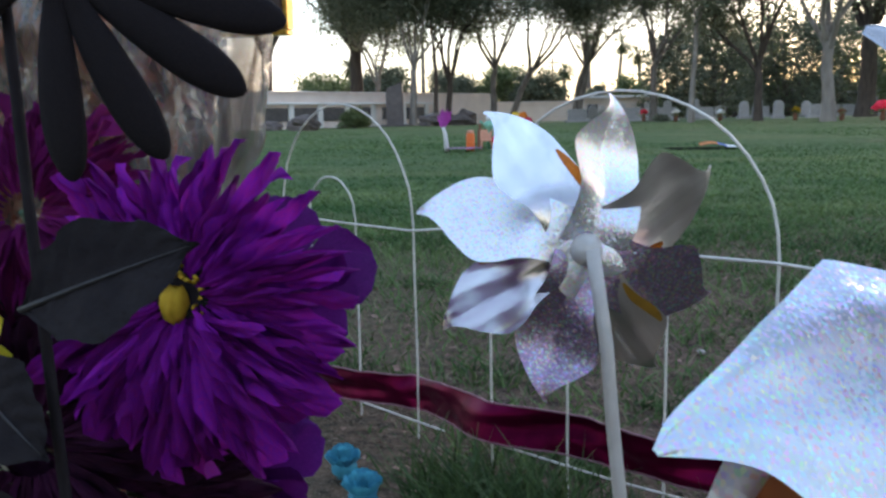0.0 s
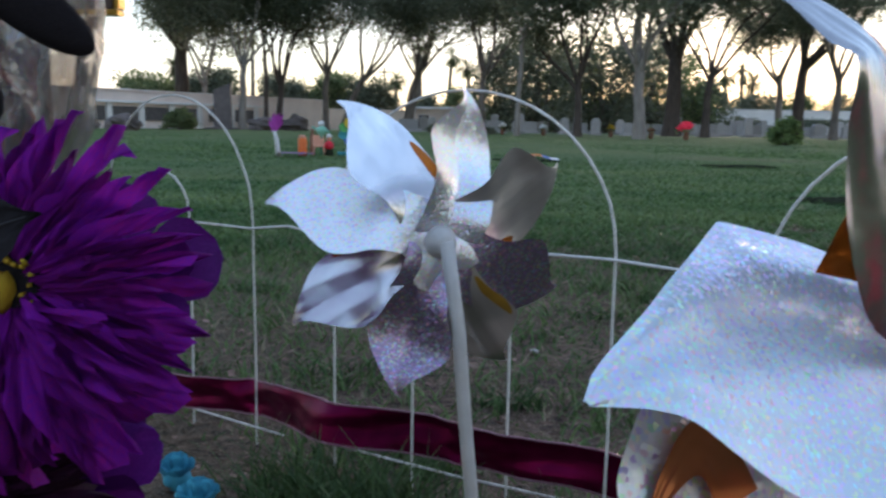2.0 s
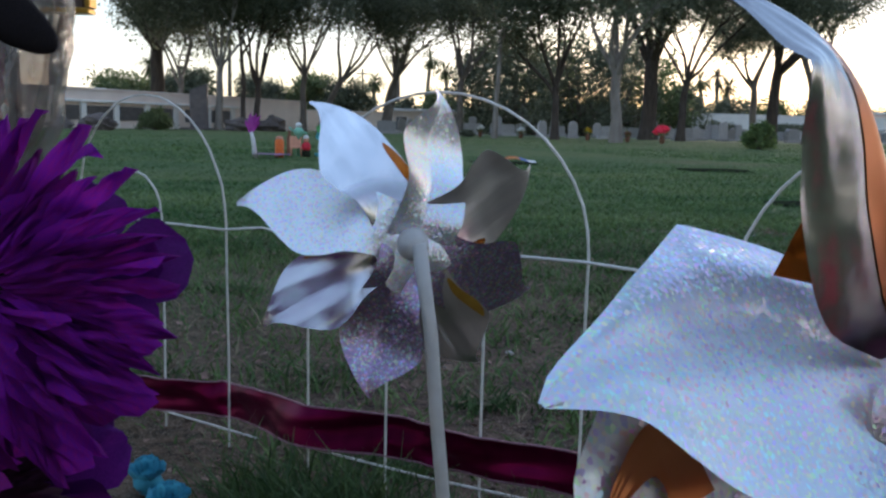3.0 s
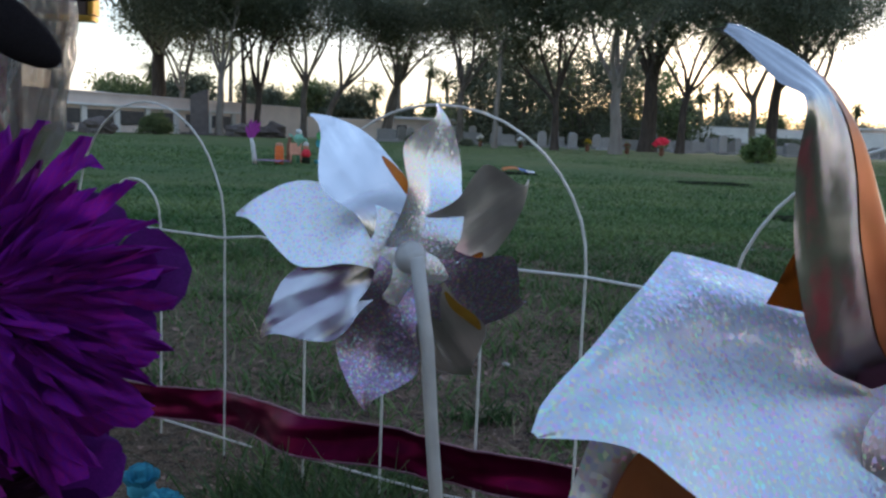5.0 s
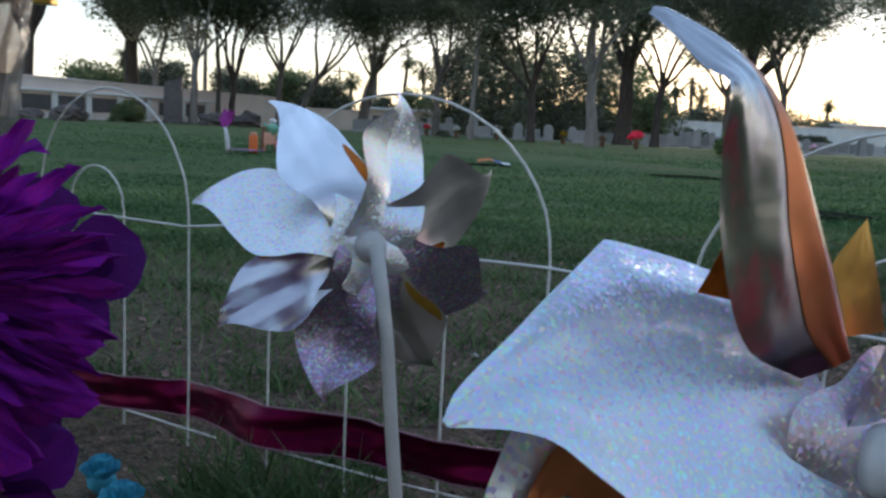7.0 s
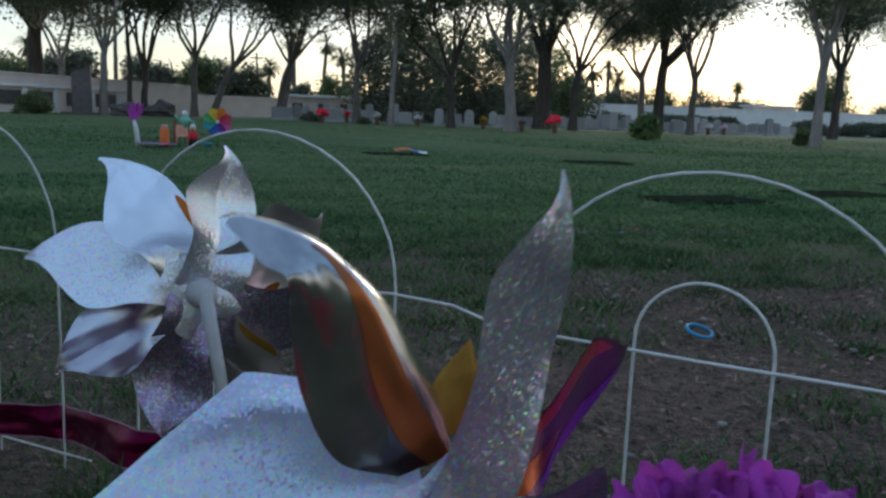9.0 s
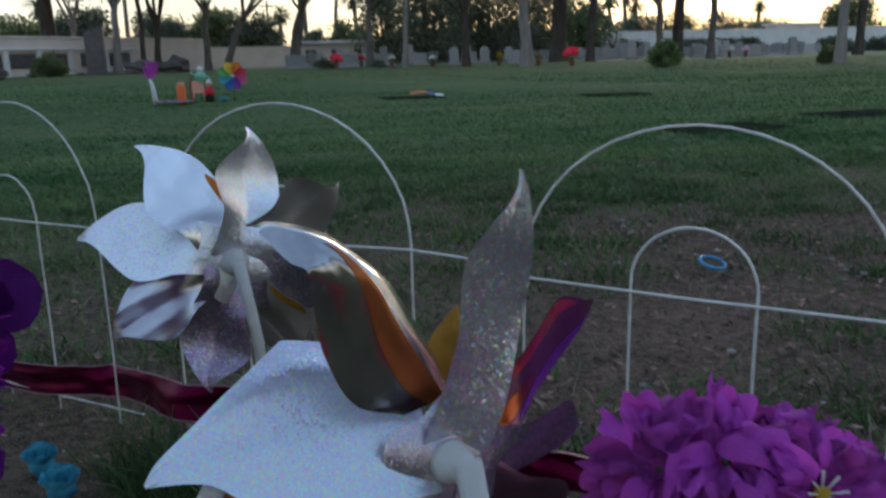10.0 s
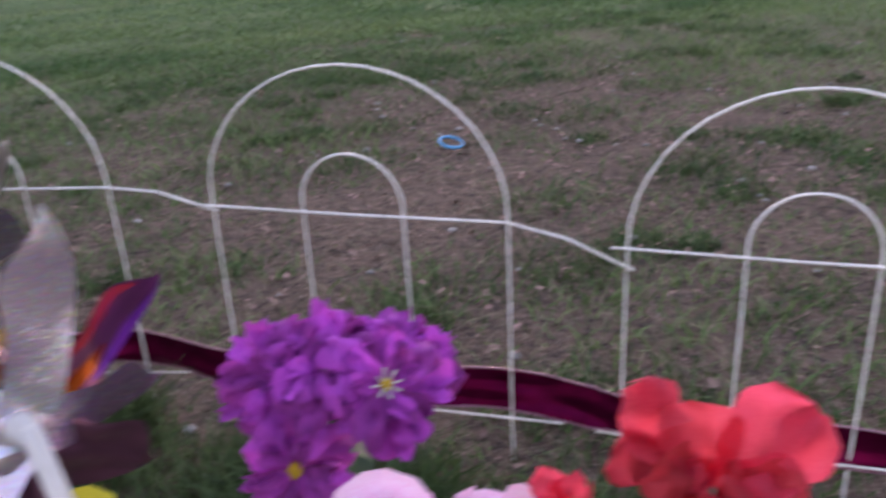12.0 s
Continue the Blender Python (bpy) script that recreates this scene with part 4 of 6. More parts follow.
for i, (a, dist, r, sq) in enumerate(((-8.75, 27, 0.5, 0.62), (-3.95, 34, 0.55, 0.6), (-2.85, 37, 0.62, 0.62), (-10.0, 29, 0.4, 0.5))):
    b = put("boulder", mesh("boulder", *ball(r, sq, 0.55, i + 3, 10, 16, 1.6), M_rock, smooth=False), m=Matrix.Translation((*at30(a, dist), r * sq * 0.55)))
    tagged(b, "grey-brown rough boulder on the lawn's edge", "boulder", "boulders by the niche wall")


# ---------- graves far off ----------
def headstone(w, h, d, arch):
    t = new("headstone")
    pts = [(-w / 2, 0), (w / 2, 0), (w / 2, h * (1 - arch))] + [(w / 2 * math.cos(k * math.pi / 8), h * (1 - arch) + h * arch * math.sin(k * math.pi / 8)) for k in range(1, 8)] + [(-w / 2, h * (1 - arch))]
    n = len(pts)
    v = [(x, -d / 2, z) for x, z in pts] + [(x, d / 2, z) for x, z in pts]
    f = [tuple(range(n)), tuple(reversed(range(n, 2 * n)))] + [(i, i + n, (i + 1) % n + n, (i + 1) % n) for i in range(n)]
    put("stone", mesh("stone", [(x, y, z + 0.1) for x, y, z in v], f, M_head, smooth=False), t)
    put("base", mesh("base", *block(-w * 0.65, -d, -0.03, w * 0.65, d, 0.098, 0.015), M_head, smooth=False), t)
    return t


kinds = [headstone(0.6, 0.6, 0.14, 0.2), headstone(0.45, 0.7, 0.14, 0.35), headstone(0.9, 0.5, 0.16, 0.08), headstone(0.4, 0.85, 0.2, 0.12)]
rnd = random.Random(44)
spots = [(12.4 + 0.36 * k, 51 + rnd.uniform(-0.3, 0.3)) for k in range(13)] + [(19.4 + 0.32 * k, 52 + rnd.uniform(-0.5, 0.5)) for k in range(7)]
for row, dist in enumerate((40, 44, 48, 53)):
    for k in range(15):
        spots.append((1.5 + k * 1.35 + rnd.uniform(-0.35, 0.35) + row * 0.35, dist + rnd.uniform(-0.8, 0.8)))
for i, (a, dist) in enumerate(spots):
    s = kinds[i % 4] if i < 4 else None
    m = Matrix.Translation((*at30(a, dist), 0)) @ Matrix.Rotation(rnd.uniform(-0.25, 0.25), 4, "Z")
    if s is None:
        s = copy_thing(kinds[rnd.randrange(4)], m)
    else:
        s.matrix_basis = m
    tagged(s, "upright grey granite headstone on a low base", "headstone", "headstones beyond the lawn")


def far_bouquet(x, y, colour, label, r=0.22, h=0.55, seed=0):
    """A vase of flowers on a grave."""
    rnd = random.Random(seed)
    t = thing("grave_bouquet", (x, y, 0), label, "flowers", "bouquets on far graves")
    put("vase", mesh("vase", *lathe([(0.06, -0.02), (0.085, 0.1), (0.07, h * 0.4), (0.095, h * 0.52)], 10), M_vase), t)
    pieces = []
    for k in range(16):
        a, e = rnd.uniform(0, 6.3), rnd.uniform(0.1, 1.5)
        v, f = ball(r * 0.36, 0.8, 0.9, k + seed, 5, 7, 4)
        pieces.append(([(p + r * 0.75 * math.cos(a) * math.cos(e), q + r * 0.75 * math.sin(a) * math.cos(e), w + h * 0.62 + r * 0.7 * math.sin(e)) for p, q, w in v], f))
    put("bloom_head", mesh("blooms", *join(*pieces), colour, smooth=False), t)
    v, f = leaf_cloud([(0, 0, h * 0.55)], (r * 0.5, r * 0.5, 0.06), 60, (0.03, 0.08), seed)
    tagged(put("greenery", mesh("greens", v, f, M_leaf_green, smooth=False), t), kind="stuff")
    return t


for i, (x, d, c, label, r, h) in enumerate(((9.55, 25, M_red, "bright red flower bouquet in a terracotta vase", 0.26, 0.5), (at30(-0.1, 33)[0] + 3.0, 33, M_red, "orange-red bouquet on a distant grave", 0.26, 0.5), (at30(3.5, 36)[0], 36, M_red, "faded red bouquet on a distant grave", 0.2, 0.5),
                                            (at30(4.6, 33)[0], 33, M_paper, "cream bouquet in a brown vase", 0.16, 0.5), (at30(6.1, 32)[0], 32, M_white, "white bouquet in a dark vase", 0.15, 0.45), (at30(8.6, 30)[0], 30, M_yellow, "yellow bouquet in a brown vase", 0.16, 0.5),
                                            (at30(17.9, 36)[0], 36, M_white, "white bouquet by the boundary wall", 0.2, 0.55), (at30(18.6, 38)[0], 38, M_pink, "pink bouquet by the boundary wall", 0.2, 0.5), (at30(10.3, 27)[0], 27.5, M_vase, "withered brown bouquet by a trunk", 0.12, 0.4), (at30(22.3, 40)[0], 40, M_red, "red bouquet near the wall", 0.16, 0.45))):
    far_bouquet(x, d, c, label, r, h, i * 7)


def marker(x, y, turn, w=0.55, d=0.3):
    t = thing("flat_grave_marker", (x, y, 0), "dark flat bronze grave marker sunk in the grass", "grave marker", "flat markers in the lawn", m=pose(x, y, 0.0, 0, 0, turn))
    put("plate", mesh("plate", *block(-w / 2, -d / 2, -0.05, w / 2, d / 2, 0.006, 0.003), M_marker, smooth=False), t)
    put("rim", mesh("rim", *block(-w / 2 - 0.02, -d / 2 - 0.02, -0.06, w / 2 + 0.02, d / 2 + 0.02, 0.002), M_marker, smooth=False), t)
    return t


for x, y, turn in ((2.44, 3.83, 8), (3.6, 4.3, 5), (1.55, 8.1, 10), (4.9, 5.0, 0), (3.4, 7.4, 4)):
    marker(x, y, turn)
for x, h in ((-13.57, 5.6), (0.61, 5.0), (31.3, 5.8), (26.26, 5.7)):
    t = thing("utility_pole", (x, 70, 0), "thin dark wooden utility pole behind the trees", "pole", "distant utility poles")
    put("pole", mesh("pole", *tube([(0, 0, -0.1), (0.02, 0, h * 0.5), (0, 0, h)], [0.11, 0.09, 0.07], 7), M_bark_dark), t)
    put("crossarm", mesh("crossarm", *block(-0.5, -0.04, h - 0.45, 0.5, 0.04, h - 0.36), M_bark_dark, smooth=False), t)
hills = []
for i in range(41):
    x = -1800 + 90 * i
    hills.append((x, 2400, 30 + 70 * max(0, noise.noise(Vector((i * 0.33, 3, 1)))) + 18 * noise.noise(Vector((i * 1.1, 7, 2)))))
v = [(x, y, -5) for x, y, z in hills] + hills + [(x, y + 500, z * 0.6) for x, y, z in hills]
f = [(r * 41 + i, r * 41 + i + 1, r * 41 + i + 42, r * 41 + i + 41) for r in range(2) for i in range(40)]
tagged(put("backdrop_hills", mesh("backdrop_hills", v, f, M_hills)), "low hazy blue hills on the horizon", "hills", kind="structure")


# ---------- wire fence round the plot ----------
WIRE = 0.00115
PANELS = [  # left leg, right leg, rail height, rise of the arch over the rail, height of the foot rail
    ((-0.219, 1.040), (-0.028, 0.878), 0.219, 0.128, 0.012),
    ((0.058, 0.778), (0.272, 0.638), 0.228, 0.120, 0.033),
    ((0.350, 0.564), (0.545, 0.385), 0.217, 0.118, 0.034),
    ((0.615, 0.325), (0.800, 0.150), 0.200, 0.120, 0.030),
]


def fence_panel(i):
    """One hoop panel: a tall hoop, a small hoop inside it, a rail and a foot rail."""
    (ax, ay), (bx, by), rail, rise, foot = PANELS[i]
    a, b = Vector((ax, ay, 0)), Vector((bx, by, 0))
    L, ang = (b - a).length, math.atan2(by - ay, bx - ax)
    t = thing("wire_fence_panel", (ax, ay, 0), "white coated wire garden fence panel with double hoops", "fence", "hoop panels of the wire fence",
              m=Matrix.Translation(a) @ Matrix.Rotation(ang, 4, "Z"))

    def hoop(x0, x1, spring, up):
        c, r = (x0 + x1) / 2, (x1 - x0) / 2
        bend = lambda z: 0.0014 * noise.noise(Vector((x0 * 9 + i, z * 6, 1)))
        pts = [(x0 + bend(z) * (z > 0), bend(z + 3), z) for z in np.linspace(-0.05, spring, 7)]
        pts += [(c - r * math.cos(k * math.pi / 20), bend(k * 0.2), spring + up * math.sin(k * math.pi / 20)) for k in range(1, 20)]
        pts += [(x1 + bend(z + 1) * (z > 0), bend(z + 2), z) for z in np.linspace(spring, -0.05, 7)]
        return tube(pts, WIRE, 7)

    put("tall_hoop", mesh("tall_hoop", *hoop(0, L, rail + 0.004, rise), M_wire), t)
    c, aside = L / 2, (0.021, 0, 0, -0.004)[i]
    put("small_hoop", mesh("small_hoop", *hoop(c - 0.045 - aside, c + 0.045 - aside, rail + 0.006, 0.044), M_wire), t)
    ends = [(-0.012, -0.0045, rail), (0, -0.0042, rail), (c, -0.0042, rail - 0.001), (L, -0.0042, rail)]
    if i < 3:
        nx, ny = PANELS[i + 1][0]
        q = Matrix.Rotation(-ang, 3, "Z") @ (Vector((nx, ny, 0)) - a)
        drop = (PANELS[i + 1][2] if i < 2 else 0.187)
        ends += [((L + q.x) / 2, q.y * 0.45 - 0.004, (rail + drop) / 2 + 0.004), (q.x + 0.006, q.y - 0.006, drop - 0.004)]
    else:
        ends.append((L + 0.03, -0.004, rail))
    put("rail", mesh("rail", *tube(ends, WIRE * 1.05, 7), M_wire), t)
    low = [(-0.02, -0.0042, foot), (L * 0.5, -0.0042, foot - 0.002), (L + 0.045, -0.0042, foot + 0.002)]
    put("foot_rail", mesh("foot_rail", *tube(low, WIRE, 6), M_wire), t)
    return t


for i in range(4):
    fence_panel(i)


# ---------- satin ribbon woven through the fence ----------
def ribbon():
    keys = [(-0.30, 1.10, 0.022), (-0.219, 1.034, 0.022), (-0.138, 0.964, 0.025), (-0.064, 0.908, 0.036), (-0.026, 0.884, 0.040), (0.015, 0.828, 0.048), (0.055, 0.770, 0.054), (0.125, 0.738, 0.057), (0.165, 0.708, 0.0585), (0.200, 0.678, 0.060), (0.272, 0.644, 0.058), (0.345, 0.558, 0.054),
            (0.385, 0.535, 0.054), (0.480, 0.442, 0.056), (0.545, 0.392, 0.058), (0.593, 0.344, 0.052), (0.615, 0.317, 0.051), (0.70, 0.242, 0.046), (0.80, 0.155, 0.040)]
    pts = []
    for k in range(len(keys) - 1):
        p0, p1, p2, p3 = (Vector(keys[min(max(k + o, 0), len(keys) - 1)]) for o in (-1, 0, 1, 2))
        for s in range(10):
            u = s / 10
            pts.append(0.5 * (2 * p1 + (p2 - p0) * u + (2 * p0 - 5 * p1 + 4 * p2 - p3) * u * u + (3 * p1 - p0 - 3 * p2 + p3) * u ** 3))
    n = len(pts)
    verts, w, cols = [], 0.0178, 8
    edges = ([], [])
    for i, p in enumerate(pts):
        d = (pts[min(i + 1, n - 1)] - pts[max(i - 1, 0)]).normalized()
        side = d.cross(Vector((0, 0, 1))).normalized()
        lean = 0.12 + 0.35 * noise.noise(Vector((i * 0.06, 1.5, 0))) + 0.22 * math.exp(-(((p.x - 0.08) / 0.05) ** 2))
        up = Vector((0, 0, 1)) * math.cos(lean) - side * math.sin(lean)
        out = d.cross(up).normalized()
        wide = w * (1 - 0.12 * abs(noise.noise(Vector((i * 0.11, 8, 0)))))
        for j in range(cols + 1):
            v = 2 * j / cols - 1
            crease = 0.0055 * noise.noise(Vector((i * 0.10, v * 1.3, 2))) + 0.0022 * noise.noise(Vector((i * 0.35 + v * 2.2, v * 2.5, 6)))
            verts.append(p + up * v * wide + out * crease)
        edges[0].append(verts[-1] + up * 0.0004)
        edges[1].append(verts[-cols - 1] - up * 0.0004)
    c = cols + 1
    faces = [(i * c + j, (i + 1) * c + j, (i + 1) * c + j + 1, i * c + j + 1) for i in range(n - 1) for j in range(cols)]
    t = thing("satin_ribbon", (0, 0, 0), "burgundy satin ribbon with glittery edges woven along the fence", "ribbon")
    body = mesh("band", verts, faces, M_satin)
    put("band", body, t)
    for e in edges:
        put("glitter_edge", mesh("glitter_edge", *tube(e, 0.0011, 5), M_trim), t, "sparkling pale edge")


ribbon()


# ---------- foil pinwheels ----------
BELLY = [(0, 0.14), (0.2, 0.12), (0.4, 0.125), (0.55, 0.18), (0.67, 0.195), (0.79, 0.115), (0.88, 0.03), (0.95, -0.004), (1, 0.006)]
BACK = [(0, 0.22), (0.2, 0.25), (0.4, 0.285), (0.58, 0.295), (0.72, 0.25), (0.85, 0.165), (0.94, 0.085), (1, 0.012)]


def spline_at(keys, u):
    """Even curve through (u, value) keys."""
    k = max(i for i in range(len(keys) - 1) if keys[i][0] <= u or i == 0)
    (a, p1), (b, p2) = keys[k], keys[k + 1]
    t, h = (u - a) / (b - a), b - a
    m1 = (p2 - keys[k - 1][1]) / (b - keys[k - 1][0]) if k else (p2 - p1) / h
    m2 = (keys[k + 2][1] - p1) / (keys[k + 2][0] - a) if k + 2 < len(keys) else (p2 - p1) / h
    return (1 + 2 * t) * (1 - t) ** 2 * p1 + t * (1 - t) ** 2 * h * m1 + t * t * (3 - 2 * t) * p2 + t * t * (t - 1) * h * m2


def foil_leaf(R, belly=1.0, back=1.0, pitch=0.9, lift=0.0, droop=0.016, curl=0.0, ripple=0.0, waves=7.0, crease=0.0, sink=0.0, edge=None, lead=None, rays=0.0, spokes=9.0, root=0.1, hem=0.0, seed=0):
    """A pitched foil leaf along x: a rounded leading edge, a full trailing edge turned away, a drawn-out tip."""
    def fn(u, v):
        yc, yw = R * belly * spline_at(lead or BELLY, u), -R * back * spline_at(edge or BACK, u)
        y = yw + (yc - yw) * (v + 1) / 2
        z = pitch * ease((u - root) / 0.45) * (y - 0.55 * yc) - droop * max(0.0, u - 0.35) ** 2 / 0.42 + lift * min(u, 0.78)
        z -= curl * R * max(0.0, -v - 0.55) ** 2
        z -= hem * R * (max(0.0, -v - 0.76) - 0.8 * max(0.0, -v - 0.84)) * ease((0.66 - u) / 0.25)
        z += ripple * math.sin(math.pi * u ** 0.7) * math.sin(waves * v + seed) + crease * R * abs(v - 0.1) * u * (1 - u)
        turn = spokes * (y / (R * (u + 0.25)) + 0.11 * seed)
        z += rays * u * (abs((turn % 1.0) - 0.5) + 0.5 * abs((turn * 0.43 % 1.0) - 0.5))
        z += 0.0006 * noise.noise(Vector((u * 3, v * 1.5, seed * 2.3))) * u
        return Vector((0.003 + (R - 0.003) * u, y, z - sink))
    return fn


def foil_sweep(left, right, bow=0.0, rim=0.0, crumple=0.0002):
    """A leaf drawn between two edges, each given by a few places (u, x, y, z) in millimetres before the hub."""
    def along(keys, u):
        return Vector([spline_at([(k[0], k[j]) for k in keys], u) for j in (1, 2, 3)]) * 0.001

    def fn(u, v):
        s = (v + 1) / 2
        p = along(left, u).lerp(along(right, u), s)
        p.z += bow * math.sin(math.pi * s) * (1 - u) - rim * max(0.0, s - 0.7) ** 2
        return p + Vector((0, 0, crumple * noise.noise(Vector((u * 4, v * 2.5, 8.1)))))
    return fn


def fold_strip(fn, u0, u1, v0, v1, slant=0.0, pointed=True):
    """A narrow strip on a leaf, coloured turn-over or painted glint, pointed at both ends or broad at its foot."""
    def at(s, t):
        w = math.sin(math.pi * min(1, max(0, 0.04 + 0.94 * s))) ** 0.65 if pointed else (1.001 - s) ** 0.55
        v = (v0 + v1) / 2 + slant * (s - 0.5) + t * w * (v1 - v0) / 2
        return fn(u0 + (u1 - u0) * s, min(1.0, max(-1.0, v))) + Vector((0, 0, 0.0002))
    return sheet(22, 8, at)


def pinwheel(hub, normal, foot, label, leaves, disc, cap, tilt, foil):
    """Eight foil leaves on a cap, and a plastic stick on the side that shows."""
    t = thing("pinwheel", (foot[0], foot[1], 0), label, "pinwheel", "foil pinwheels on sticks")
    root = Matrix.Translation(Vector(hub) - Vector((foot[0], foot[1], 0))) @ facing(normal)
    for angle, material, tag, shape, strips in leaves:
        fn = foil_sweep(**shape) if "left" in shape else foil_leaf(**shape)
        blade = put("blade", mesh("blade", *sheet(36, 28, fn), material), t, tag, m=root @ Matrix.Rotation(radians(angle), 4, "Z"))
        for colour, *where in strips:
            put("coloured_fold", mesh("coloured_fold", *fold_strip(fn, *where), colour), blade)
    def plate(u, v):
        a = math.pi * v
        rad = disc * u * (1 + 0.16 * math.cos(4 * (a - radians(leaves[0][0] - 6))))
        return Vector((rad * math.cos(a), rad * math.sin(a), 0.0016 - 0.0045 * u * u - tilt * rad * math.sin(a)))
    put("centre_disc", mesh("centre_disc", *sheet(8, 56, plate), foil), t, "sparkling foil centre", m=root)
    put("hub_cap", mesh("hub_cap", *lathe([(0.0072 * cap, 0.0008), (0.0066 * cap, 0.003), (0.0054 * cap, 0.007), (0.0046 * cap, 0.0095), (0.0032 * cap, 0.0112), (0.001, 0.0118)], 18), M_stick), t, m=root)
    top = Vector(hub) + Vector(normal).normalized() * 0.011
    base = Vector((foot[0], foot[1], -0.04))
    d = (base - top).normalized()
    pts = [top - d * 0.002] + [top + (base - top) * k / 6 + Vector((0.0015 * math.sin(k * 1.7), 0, 0)) for k in range(1, 7)]
    put("stick", mesh("stick", *tube([p - Vector((foot[0], foot[1], 0)) for p in pts], [0.0042] + [0.0040] * 6, 12), M_stick), t)
    return t


SPARKLE, MIRROR = "sparkling holographic silver foil blade", "mirror foil blade with a coloured fold"
pinwheel((0.131, 0.505, 0.259), (0.30, -0.95, -0.03), (0.172, 0.505), "silver holographic foil pinwheel on a white stick", [
    (77.5, M_silver_holo, SPARKLE, dict(R=0.0885, belly=1.35, back=1.22, droop=0.018, pitch=0.75, crease=0.3, seed=1), ()),
    (168, M_holo, SPARKLE, dict(R=0.093, belly=0.9, back=1.02, droop=0.034, seed=2), ()),
    (256, M_holo_lilac_reflect, SPARKLE, dict(R=0.092, belly=1.0, back=0.88, droop=0.0, pitch=0.75, crease=0.35, seed=3), ()),
    (339, M_holo_lilac_reflect, SPARKLE, dict(R=0.093, belly=1.2, back=1.12, pitch=0.38, seed=4), ()),
    (123, M_satin_foil, MIRROR, dict(R=0.091, belly=1.25, back=1.05, droop=0.036, sink=0.003, rays=0.0016, spokes=5, seed=5), ((M_copper, 0.2, 0.52, -0.99, -0.66),)),
    (212, M_mirror_streaked, MIRROR, dict(R=0.092, belly=0.9, back=0.82, pitch=0.75, droop=0.022, sink=0.003, rays=0.0042, spokes=5.0, seed=3.0), ((M_copper, 0.2, 0.56, -1.0, -0.76),)),
    # the white strip down this blade paints the bright line of a crease
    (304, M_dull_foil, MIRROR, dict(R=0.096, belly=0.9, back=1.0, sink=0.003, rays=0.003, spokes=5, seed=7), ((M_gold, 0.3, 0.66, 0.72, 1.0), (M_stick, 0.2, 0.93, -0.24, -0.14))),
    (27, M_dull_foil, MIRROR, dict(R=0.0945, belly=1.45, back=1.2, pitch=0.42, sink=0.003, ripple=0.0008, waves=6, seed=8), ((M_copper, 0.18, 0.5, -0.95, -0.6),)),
], 0.025, 1.35, 0.12, M_holo)
KITE = [(0, 0.3), (0.1, 0.345), (0.2, 0.37), (0.35, 0.388), (0.44, 0.395), (0.475, 0.393), (0.51, 0.372), (0.6, 0.322), (0.75, 0.234), (0.88, 0.148), (0.95, 0.098), (0.985, 0.065), (1, 0.04)]
HOOK = [(0, 0.1), (0.3, 0.11), (0.5, 0.12), (0.62, 0.085), (0.72, 0.03), (0.8, -0.018), (0.87, -0.033), (0.94, -0.035), (1, -0.034)]
